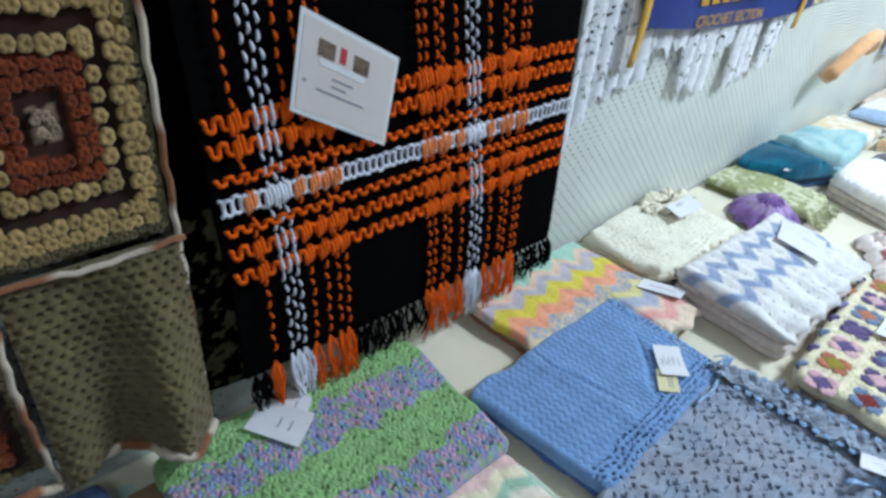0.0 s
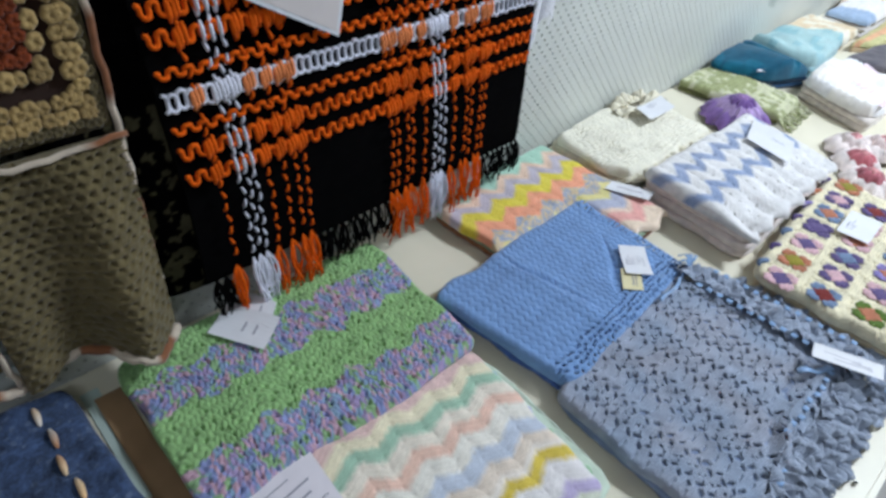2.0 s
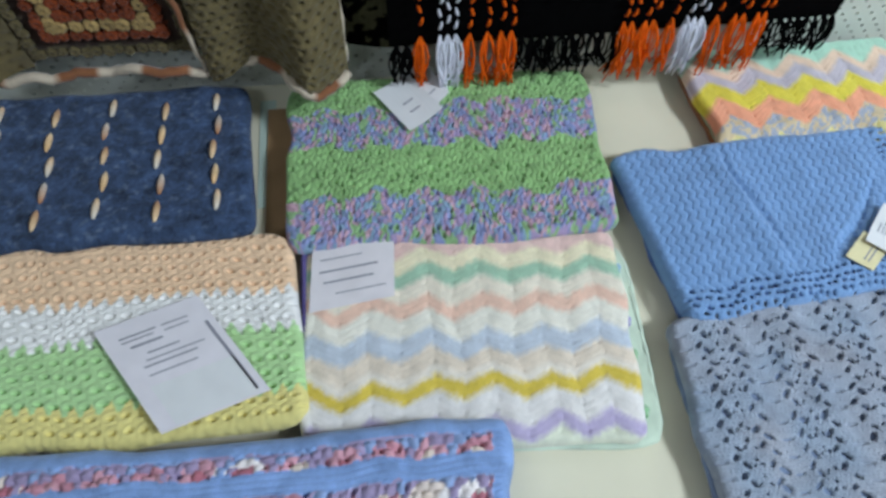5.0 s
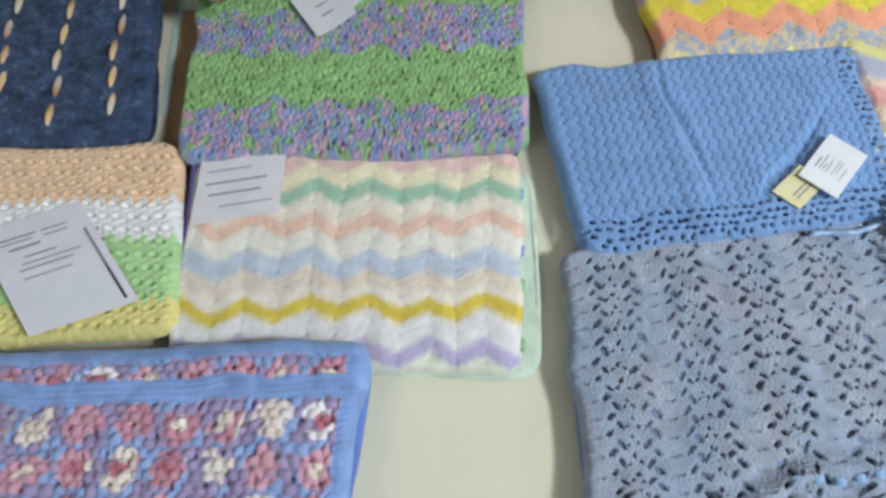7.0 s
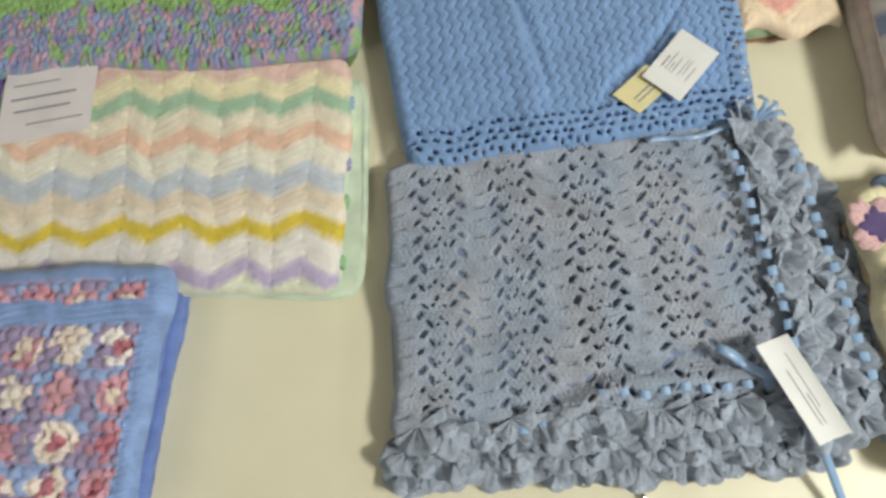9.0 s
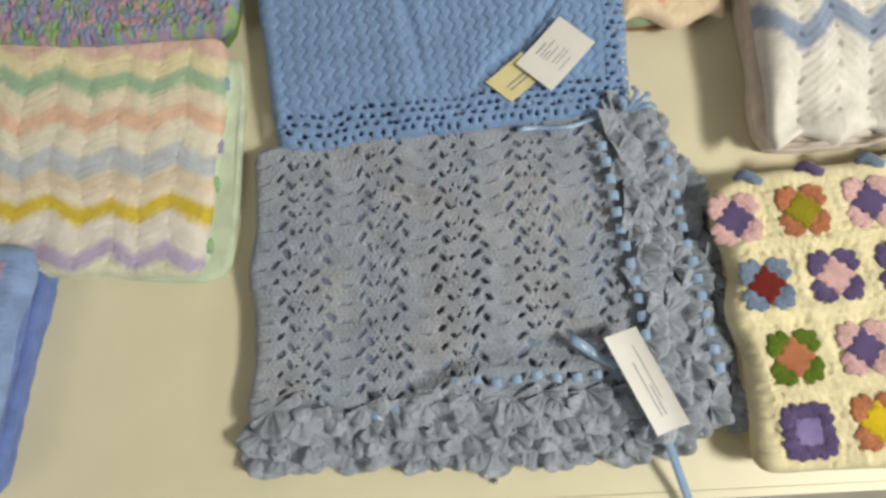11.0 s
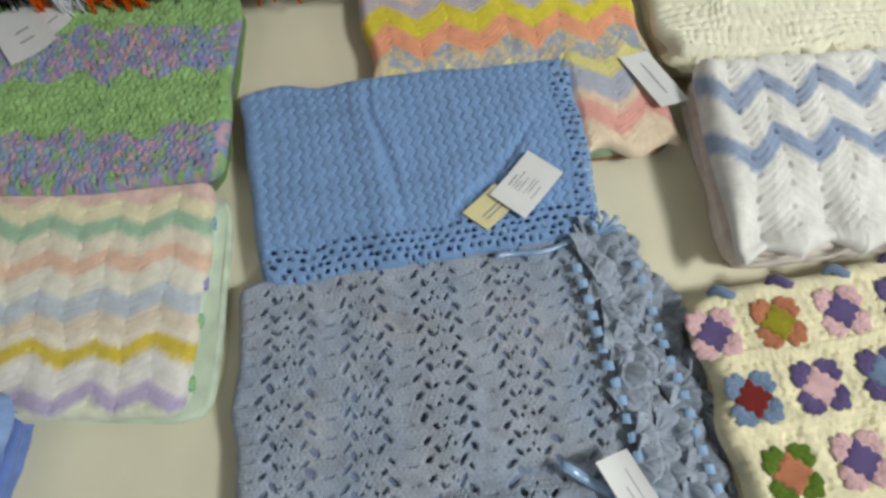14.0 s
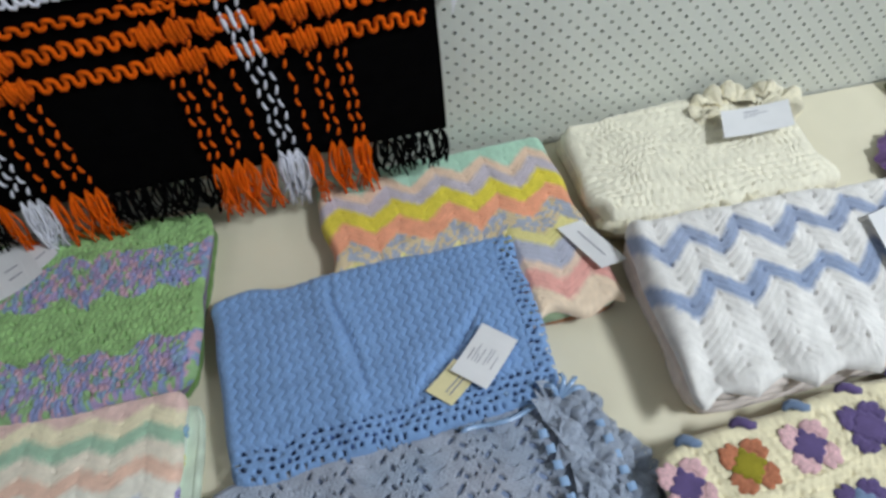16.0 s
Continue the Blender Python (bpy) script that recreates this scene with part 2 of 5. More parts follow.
def tubes(paths, radius, sides=5, taper=False):
    """Round strands along each path, as one set of vertices and faces."""
    verts, faces = [], []
    for path in paths:
        p = np.asarray(path, float)
        n = len(p)
        tan = np.gradient(p, axis=0)
        tan /= np.linalg.norm(tan, axis=1)[:, None] + 1e-9
        ref = np.where(np.abs(tan[:, 1:2]) > 0.9, [[1.0, 0, 0]], [[0, 1.0, 0]])
        a = np.cross(tan, ref)
        a /= np.linalg.norm(a, axis=1)[:, None] + 1e-9
        b = np.cross(tan, a)
        o = len(verts)
        for i in range(n):
            r = radius * ((math.sin(math.pi * (i + 0.35) / (n - 0.3))) ** 0.5 if taper else 1.0)
            for k in range(sides):
                w = 2 * math.pi * k / sides
                verts.append(p[i] + r * (math.cos(w) * a[i] + math.sin(w) * b[i]))
        for i in range(n - 1):
            for k in range(sides):
                k2 = (k + 1) % sides
                faces.append((o + i * sides + k, o + i * sides + k2, o + (i + 1) * sides + k2, o + (i + 1) * sides + k))
        faces.append(tuple(o + k for k in range(sides))[::-1])
        faces.append(tuple(o + (n - 1) * sides + k for k in range(sides)))
    return verts, faces


def strands(name, paths, radius, colour, material, parent, label="", sides=5, taper=False):
    v, f = tubes(paths, radius, sides, taper)
    return link_mesh(name, v, f, material, parent, label, np.array(colour))


def box_mesh(name, x0, x1, y0, y1, z0, z1, material, parent=None, label="", bevel=0.0):
    bm = bmesh.new()
    bmesh.ops.create_cube(bm, size=1.0)
    for v in bm.verts:
        v.co = Vector(((x0 + x1) / 2 + v.co.x * (x1 - x0), (y0 + y1) / 2 + v.co.y * (y1 - y0), (z0 + z1) / 2 + v.co.z * (z1 - z0)))
    if bevel:
        bmesh.ops.bevel(bm, geom=bm.edges[:], offset=bevel, segments=2, affect="EDGES")
    me = bpy.data.meshes.new(name)
    bm.to_mesh(me)
    bm.free()
    me.materials.append(material)
    ob = new(name, me)
    if parent is not None:
        ob.parent = parent
    if label:
        tagged(ob, label)
    return ob


def plate(name, origin, ex, ey, x0, x1, y0, y1, lift, thick, material, parent, label="", curl=0.0, n=8):
    """A thin card in its own plane: origin plus x along ex and y along ey; curl lifts its ends."""
    o, ex, ey = Vector(origin), Vector(ex).normalized(), Vector(ey).normalized()
    nz = ex.cross(ey).normalized()
    vs, fs = [], []
    for side in (0, 1):
        for i in range(n + 1):
            x = x0 + (x1 - x0) * i / n
            rise = lift + thick * side + curl * (2 * i / n - 1) ** 2
            for y in (y0, y1):
                vs.append(o + ex * x + ey * y + nz * rise)
    m = 2 * (n + 1)
    for i in range(n):
        a = 2 * i
        fs.append((a, a + 1, a + 3, a + 2))
        fs.append((m + a, m + a + 2, m + a + 3, m + a + 1))
        fs.append((a, a + 2, m + a + 2, m + a))
        fs.append((a + 1, m + a + 1, m + a + 3, a + 3))
    fs.append((0, m, m + 1, 1))
    fs.append((2 * n, 2 * n + 1, m + 2 * n + 1, m + 2 * n))
    return link_mesh(name, [tuple(p) for p in vs], fs, material, parent, label, smooth=False)


def entry_card(label, a, b, d, z, lines, material=CARD, category="entry card", name="entry_card", curl=0.0, extra=(), tilt=0.0):
    """A printed card: corner a, corner b along its width, corner d along its height. lines: (x0, x1, y, h) as shares."""
    t = thing(name, label, category)
    A, B, D = Vector((*a, z)), Vector((*b, z + tilt)), Vector((*d, z))
    ex, ey = B - A, D - A
    w, h = ex.length, ey.length
    if ex.cross(ey).z < 0 and abs(ex.cross(ey).normalized().z) > 0.3:
        A, ex, ey, w, h = A, ey, ex, h, w
        lines = [(y - hh / 2, y + hh / 2, (x0 + x1) / 2, x1 - x0) for x0, x1, y, hh in lines]
        extra = [(e[2], e[3], e[0], e[1], *e[4:]) for e in extra]
    plate("sheet", A, ex, ey, 0, w, 0, h, 0, 0.0006, material, t, curl=curl)
    for x0, x1, y, hh in lines:
        plate("print_line", A, ex, ey, x0 * w, x1 * w, (y - hh / 2) * h, (y + hh / 2) * h, 0.0008, 0.0002, INK, t, n=1 if not curl else 8,
              curl=0.0)
    for x0, x1, y0, y1, mat, nm in extra:
        plate(nm, A, ex, ey, x0 * w, x1 * w, y0 * h, y1 * h, 0.0009, 0.0002, mat, t, n=1)
    return t


# ---- structure ----
TABLE = 0.75
S = "structure"
tagged(box_mesh("floor", -3.2, 7.2, -4.2, 0.3, -0.1, 0.0, SKIRT), "grey worn lino floor of the hall", "floor", kind=S)
tagged(box_mesh("ceiling", -3.2, 7.2, -4.2, 0.3, 3.0, 3.1, PAINT), "plain painted hall ceiling", "ceiling", kind=S)
tagged(box_mesh("wall_south", -3.2, 7.2, -4.3, -4.2, 0.0, 3.0, PAINT), "plain painted hall wall", "wall", kind=S)
tagged(box_mesh("wall_west", -3.3, -3.2, -4.2, 0.3, 0.0, 3.0, PAINT), "plain painted hall wall", "wall", kind=S)
tagged(box_mesh("wall_east", 7.2, 7.3, -4.2, 0.3, 0.0, 3.0, PAINT), "plain painted hall wall", "wall", kind=S)
wall = tagged(box_mesh("wall_north", -3.2, 7.2, 0.02, 0.3, 0.0, 3.0, HOLE_SHADE), "wall faced with painted pegboard", "wall", kind=S)


def pegboard(x0, x1, z0, z1, cell=0.0127, r=0.0031):
    """Perforated hardboard with staggered holes, each a real opening with its rim."""
    nx, nz = int(round((x1 - x0) / cell)), int(round((z1 - z0) / cell))
    i, k = np.meshgrid(np.arange(nx), np.arange(nz))
    i, k = i.ravel(), k.ravel()
    has = (i + k) % 2 == 0
    verts, f4 = [], []
    px, pz = x0 + i * cell, z0 + k * cell
    full = ~has
    p = np.stack([np.c_[px, 0 * px, pz], np.c_[px + cell, 0 * px, pz], np.c_[px + cell, 0 * px, pz + cell], np.c_[px, 0 * px, pz + cell]], 1)[full]
    verts.append(p.reshape(-1, 3))
    f4.append(np.arange(len(p) * 4).reshape(-1, 4))
    off = len(p) * 4
    cx, cz = px[has] + cell / 2, pz[has] + cell / 2
    n = len(cx)
    ring = []
    for a in range(8):
        w = 2 * math.pi * (a + 0.5) / 8
        e = cell / 2 / max(abs(math.cos(w)), abs(math.sin(w)))
        ring.append([(cx + e * math.cos(w), 0 * cx, cz + e * math.sin(w)), (cx + r * math.cos(w), 0 * cx, cz + r * math.sin(w)),
                     (cx + r * math.cos(w), 0 * cx + 0.006, cz + r * math.sin(w))])
    for a in range(4):
        w = math.pi / 4 + a * math.pi / 2
        ring.append([(cx + cell / 2 * np.sign(math.cos(w)), 0 * cx, cz + cell / 2 * np.sign(math.sin(w)))])
    cols = [np.stack(q, 1) for grp in ring for q in grp]
    block = np.stack(cols, 1)
    m = block.shape[1]
    verts.append(block.reshape(-1, 3))
    base = off + np.arange(n)[:, None] * m
    for a in range(8):
        b = (a + 1) % 8
        f4.append(base + np.array([3 * a, 3 * b, 3 * b + 1, 3 * a + 1]))
        f4.append(base + np.array([3 * a + 1, 3 * b + 1, 3 * b + 2, 3 * a + 2]))
    tri = np.concatenate([base + np.array([6 * a, 24 + a, 6 * a + 3]) for a in range(4)])
    quads = np.concatenate(f4)
    allv = np.concatenate(verts)
    ob = link_mesh("pegboard_panel", allv, [tuple(q) for q in quads.tolist()] + [tuple(q) for q in tri.tolist()], PEGBOARD, wall,
                   "cream painted pegboard with staggered holes", smooth=False)
    return ob


CELL = 0.0127
X0, X1, Z0, Z1 = 0.2 , 0.2 + 240 * CELL, 0.70, 0.70 + 60 * CELL
pegboard(X0, X1, Z0, Z1)
box_mesh("hardboard_panel", -3.2, X0, 0.0, 0.006, 0.0, 3.0, PEGBOARD, wall)
box_mesh("hardboard_panel", X1, 7.2, 0.0, 0.006, 0.0, 3.0, PEGBOARD, wall)
box_mesh("hardboard_panel", X0, X1, 0.0, 0.006, Z1, 3.0, PEGBOARD, wall)
box_mesh("hardboard_panel", X0, X1, 0.0, 0.006, 0.0, Z0, PEGBOARD, wall)

table = thing("display_table", "long trestle table under cream paper cover against pegboard", "table")
box_mesh("tabletop", -1.5, 5.5, -0.862, -0.006, 0.715, 0.748, KRAFT, table)
box_mesh("table_cover", -1.5, 5.5, -0.866, -0.004, 0.7465, TABLE, COVER, table, "cream paper table cover", bevel=0.001)
box_mesh("front_lip", -1.5, 5.5, -0.875, -0.8665, 0.66, 0.7495, COVER, table, "overhanging edge of the cover")
for lx in (-1.4, 0.7, 2.8, 5.4):
    for ly in (-0.80, -0.08):
        box_mesh("leg", lx - 0.025, lx + 0.025, ly - 0.025, ly + 0.025, 0.0, 0.715, KRAFT, table)

# ---- blankets on the table ----
CREAM = srgb(0.95, 0.91, 0.78)
WHITE = srgb(0.91, 0.90, 0.89)


def blanket(name, label, corners, z_top, layers, step, relief, colour, under, material=WOOL, seed=0, wrinkle=0.004, base=None, edge=0.003,
            under_list=None, cut=None, corner=0.022, hem=None):
    """A folded blanket of so many layers; the upper one carries the stitches."""
    t = thing(name, label, "blanket", "blankets on the display table")
    h = (z_top - TABLE) / layers
    top_sheet("top_fold", corners, z_top, h * 0.96, step, relief, colour, material, t, seed=seed, wrinkle=wrinkle, base=base, edge=edge, cut=cut, corner=corner, hem=hem)
    # Lower folds mostly get darker yarn than the top: side shade painted in.
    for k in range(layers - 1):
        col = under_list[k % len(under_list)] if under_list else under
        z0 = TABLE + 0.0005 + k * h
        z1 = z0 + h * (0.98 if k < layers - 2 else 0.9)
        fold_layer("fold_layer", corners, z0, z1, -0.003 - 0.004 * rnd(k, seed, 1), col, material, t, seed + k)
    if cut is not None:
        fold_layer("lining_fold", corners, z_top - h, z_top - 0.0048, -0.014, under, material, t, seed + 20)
    return t


def bands(v, stops):
    """Colours by distance from the back edge: (end, colour) in order."""
    out = np.zeros(v.shape + (3,))
    lo = -9.0
    for end, col in stops:
        m = (v >= lo) & (v < end)
        out[m] = col
        lo = end
    return out


# navy tweed with threaded variegated stitches
def navy_relief(u, v):
    k, _ = knots(u, v, 0.008, 0.006)
    return 0.0022 * k


def navy_colour(u, v):
    _, r = knots(*warp(u, v), 0.006, 0.004)
    c = np.ones(u.shape + (3,)) * srgb(0.25, 0.32, 0.45)
    c *= (0.7 + 0.6 * r)[..., None]
    c[r > 0.93] = srgb(0.36, 0.42, 0.53)
    return c


navy = blanket("navy_blanket", "folded navy tweed blanket with gold and white threaded stitches",
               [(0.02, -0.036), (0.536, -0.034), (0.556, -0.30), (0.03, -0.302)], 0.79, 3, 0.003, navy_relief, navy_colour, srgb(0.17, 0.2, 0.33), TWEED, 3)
TINTS = [srgb(0.93, 0.76, 0.55), srgb(0.90, 0.87, 0.82), srgb(0.72, 0.50, 0.33), srgb(0.93, 0.82, 0.66)]
for col in range(7):
    cx = 0.499 - col * 0.0745
    for row in range(6):
        y0 = -0.058 - row * 0.0435 - 0.012 * (col % 2)
        if y0 - 0.03 < -0.298:
            continue
        xx = cx + 0.004 * math.sin(row * 2.1 + col) + (y0 + 0.2) * -0.04
        path = [(xx + 0.001 * math.sin(4 * s), y0 - 0.033 * s, 0.7915 + 0.003 * math.sin(math.pi * s)) for s in np.linspace(0, 1, 9)]
        v0, f0 = tubes([path], 0.0044, 7, True)
        ends = np.repeat(np.linspace(0, 1, 9), 7)[:, None]
        link_mesh("threaded_stitch", v0, f0, WOOL, navy, "", TINTS[(row + col * 2) % 4] * (1 - ends) + TINTS[(row + col * 2 + 1) % 4] * ends)


# peach to yellow shell-stitch baby blanket
def shell_relief(u, v):
    k, _ = knots(u, v, 0.0165, 0.0165, 0.5, 0.0)
    return 0.0032 * k - 0.009 * pits(u + 0.008, v, 0.0165, 0.0165, 0.0046, 0.0030, 0.5, 0.15)


def peach_colour(u, v):
    w = v + 0.006 * np.sin(u * 370)
    return bands(w, [(0.085, srgb(0.94, 0.80, 0.66)), (0.135, srgb(0.94, 0.93, 0.92)), (0.212, srgb(0.72, 0.86, 0.62)), (9, srgb(0.90, 0.85, 0.55))])


peach = blanket("striped_baby_blanket", "folded peach, white, green and yellow crocheted baby blanket",
                [(0.02, -0.302), (0.604, -0.304), (0.618, -0.560), (0.02, -0.56)], 0.79, 3, 0.002, shell_relief, peach_colour, srgb(0.9, 0.82, 0.7), SOFT, 8)
box_mesh("purple_edging", 0.612, 0.622, -0.46, -0.335, 0.753, 0.782, plain("purple_yarn", srgb(0.42, 0.38, 0.62), 0.9), peach, "purple edge of the fold", bevel=0.003)


# green chunky knit with mottled bands
def leaf_wave(u, v):
    """Rows bent into shallow leaves, as the increases and decreases pull them."""
    return v + 0.017 * (wave_tri(u / 0.066 + 0.2) - 0.5) + 0.008 * (soft_noise(u, v, 0.04, 62) - 0.5)


def chunky_relief(u, v):
    w = leaf_wave(u, v)
    k, _ = knots(w, u + 0.002 * np.sin(w * 300), 0.0125, 0.0072, 0.5, 0.5)
    return 0.0028 * k - 0.008 * pits(u, w, 0.0165, 0.0145, 0.0022, 0.0027, 0.5, 0.7, k=3, keep=0.6)


def chunky_colour(u, v):
    w = leaf_wave(u, v)
    uw, ww = warp(u, w, 0.006, 0.004, 61)
    _, r = knots(ww, uw + 0.002 * np.sin(w * 300), 0.0125, 0.0072, 0.5, 0.5)
    g = np.ones(u.shape + (3,)) * srgb(0.60, 0.76, 0.50)
    g *= (0.86 + 0.22 * r)[..., None]
    pick = np.array([srgb(0.56, 0.60, 0.78), srgb(0.66, 0.59, 0.74), srgb(0.58, 0.72, 0.52), srgb(0.78, 0.64, 0.70), srgb(0.54, 0.64, 0.74)])
    u2, w2 = warp(u, w, 0.007, 0.007)
    _, r2 = knots(w2, u2, 0.0115, 0.0046, 0.5, 0.9, k=7)
    m = pick[np.minimum((r2 * 5).astype(int), 4)]
    w = w + 0.010 * (soft_noise(u, v, 0.02, 5) - 0.5) + 0.005 * (r - 0.5)
    mixed = ((w > 0.060) & (w < 0.135)) | (w > 0.215)
    return np.where(mixed[..., None], m, g)


green = blanket("green_knit_blanket", "folded chunky lime green knit with mottled lilac bands",
                [(0.597, -0.048), (1.056, -0.050), (1.034, -0.350), (0.598, -0.335)], 0.792, 4, 0.0018, chunky_relief, chunky_colour,
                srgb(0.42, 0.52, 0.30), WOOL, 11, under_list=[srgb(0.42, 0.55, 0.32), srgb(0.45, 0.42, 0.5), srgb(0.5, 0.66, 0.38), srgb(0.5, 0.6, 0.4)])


# pastel ripple blanket
def ripple_relief(period, phase, amp, rib=0.0075, deep=0.0015, hole=0.0018, crest=0.0026):
    def f(u, v):
        u, v = warp(u, v, 0.03, 0.004, 44)
        w = v + amp * (wave_tri((u - phase) / period) - 1) * -1
        h = deep * np.abs(np.sin(math.pi * w / rib)) ** 0.7
        fold = np.abs(np.mod((u - phase) / period * 2 + 0.5, 1.0) - 0.5)
        return h - hole * pits(u - phase, w, period / 2, rib * 2, 0.0022, 0.0026, 0.0, 0.2) + crest * fold + 0.0007 * knots(u, w, 0.005, rib / 2)[0]
    return f


def ripple_colour(period, phase, amp, stops, fleck=None):
    def f(u, v):
        w = v + amp * (wave_tri((u - phase) / period) - 1) * -1
        k, r = knots(u, w, 0.006, 0.0075)
        w = w + 0.002 * (r - 0.5) + 0.003 * (soft_noise(u, v, 0.006, 77) - 0.5)
        mix = 0.4 * bands(w, stops) + 0.3 * bands(w - 0.0032, stops) + 0.3 * bands(w + 0.0032, stops)
        if fleck:
            _, q = knots(*warp(u, v, 0.006, 0.008), 0.0055, 0.0055, k=3)
            here = (w > fleck[0]) & (w < fleck[1]) & (q > 0.5)
            mix = np.where(here[..., None], fleck[2], mix)
        return mix * (0.94 + 0.10 * r)[..., None]
    return f


AMP = -0.0165
PASTEL = [(0.012, srgb(0.91, 0.78, 0.75)), (0.035, CREAM), (0.055, srgb(0.66, 0.79, 0.69)), (0.078, srgb(0.94, 0.90, 0.83)), (0.098, srgb(0.94, 0.79, 0.71)),
          (0.124, srgb(0.94, 0.92, 0.87)), (0.150, srgb(0.78, 0.81, 0.86)), (0.172, srgb(0.91, 0.85, 0.78)), (0.184, srgb(0.94, 0.9, 0.85)), (0.202, srgb(0.87, 0.77, 0.32)),
          (0.232, srgb(0.92, 0.90, 0.89)), (0.252, srgb(0.75, 0.70, 0.83)), (9, srgb(0.90, 0.91, 0.83))]
pastel = blanket("pastel_ripple_blanket", "folded cream ripple blanket with pastel zigzag stripes",
                 [(0.612, -0.322), (1.030, -0.342), (1.008, -0.618), (0.606, -0.600)], 0.781, 3, 0.0025, ripple_relief(0.071, 0.085, AMP),
                 ripple_colour(0.071, 0.085, AMP, [(end + 0.004, tint) for end, tint in PASTEL]), srgb(0.85, 0.9, 0.84), SOFT, 17, wrinkle=0.003)
fold_layer("lower_fold", [(0.62, -0.36), (1.044, -0.352), (1.030, -0.625), (0.62, -0.59)], 0.7504, 0.762, 0.0, srgb(0.84, 0.90, 0.82), SOFT, pastel, 4, "pale mint back of the blanket")
for k, (yy, cc) in enumerate(((-0.385, srgb(0.6, 0.75, 0.85)), (-0.42, srgb(0.9, 0.85, 0.35)), (-0.46, srgb(0.66, 0.62, 0.82)), (-0.505, srgb(0.6, 0.78, 0.6)), (-0.575, srgb(0.6, 0.78, 0.6)))):
    xs = 1.026 - (-yy - 0.35) * 0.08
    strands("stripe_end", [[(xs, yy - 0.016 * s, 0.766 + 0.004 * math.sin(math.pi * s)) for s in np.linspace(0, 1, 6)]], 0.0055, cc, SOFT, pastel, taper=True)


# blue and pink variegated granny blanket
def cluster_edge(u, v):
    return (v < 0.020) | ((v > 0.042) & (v < 0.066)) | (u > 0.568)


def cluster_relief(u, v):
    k, _ = knots(*warp(u, v, 0.012, 0.005), 0.0120, 0.0112)
    rib = 0.0022 * np.abs(np.sin(v * math.pi / 0.007)) + 0.001 * knots(u, v, 0.006, 0.007)[0]
    return np.where(cluster_edge(u, v), rib, 0.0052 * k - 0.008 * pits(u + 0.007, v, 0.029, 0.027, 0.0028, 0.0028, 0.5, 0.4))


def cluster_colour(u, v):
    u, v = warp(u, v, 0.012, 0.007)
    _, r = knots(u, v, 0.0120, 0.0112)
    pu, pv = 0.048, 0.0448
    i, j = np.floor(u / pu + 0.3 * soft_noise(v, u, 0.05, 5)), np.floor((v - 0.066) / pv)
    d = np.hypot(np.mod(u, pu) - pu / 2, np.mod(v - 0.066, pv) - pv / 2) + 0.006 * (r - 0.5)
    heart = np.array([srgb(0.92, 0.88, 0.85), srgb(0.74, 0.46, 0.52), srgb(0.82, 0.62, 0.67), srgb(0.90, 0.83, 0.78)])[np.minimum((rnd(i, j, 3) * 4).astype(int), 3)]
    bloom = np.array([srgb(0.93, 0.90, 0.90), srgb(0.82, 0.62, 0.68), srgb(0.91, 0.85, 0.82), srgb(0.77, 0.55, 0.61)])[np.minimum((rnd(i, j, 4) * 4).astype(int), 3)]
    ground = np.where((r > 0.6)[..., None], srgb(0.58, 0.66, 0.83), srgb(0.66, 0.60, 0.74))
    c = np.where((d < 0.009)[..., None], heart, np.where(((d < 0.021) & (r > 0.30))[..., None], bloom, ground))
    c = c * (0.9 + 0.2 * r)[..., None]
    blue = np.ones(u.shape + (3,)) * srgb(0.54, 0.65, 0.85) * (0.92 + 0.14 * r)[..., None]
    return np.where(cluster_edge(u, v)[..., None], blue, c)


flower = blanket("blue_pink_granny_blanket", "folded blue bordered crochet blanket of pink, white and blue clusters",
                 [(0.25, -0.566), (0.846, -0.576), (0.804, -0.846), (0.22, -0.845)], 0.815, 4, 0.002, cluster_relief, cluster_colour,
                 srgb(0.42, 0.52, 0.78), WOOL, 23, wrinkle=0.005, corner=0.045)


# blue baby blanket with lace border
def blue_relief(u, v):
    w = u + 0.0026 * np.sin(v * 2 * math.pi / 0.015)
    groove = np.abs(np.mod(w / 0.0135, 1.0) - 0.5) * 0.0135
    h = 0.0023 * (1 - np.exp(-(groove / 0.0018) ** 2)) + 0.0014 * knots(*warp(u, v, 0.008, 0.003, 71), 0.0048, 0.0040)[0]
    lace = (v > 0.224) | (u > 0.384)
    hole = pits(u, v, 0.0115, 0.0105, 0.0031, 0.0025, 0.5, 0.45)
    return np.where(lace, 0.003 - 0.006 * hole + 0.0016 * knots(u, v, 0.005, 0.004)[0], h)


def blue_base(u, v):
    crease = np.exp(-((u - 0.162 - 0.1 * (v - 0.12)) / 0.006) ** 2) * np.clip(1 - np.abs(v - 0.1) / 0.13, 0, 1)
    fold = np.exp(-(((u - 0.30) + (v - 0.15)) / 0.008) ** 2) * np.exp(-((u - 0.285) / 0.05) ** 2)
    return -0.008 * crease + 0.005 * np.exp(-((u - 0.148) / 0.02) ** 2) - 0.006 * fold


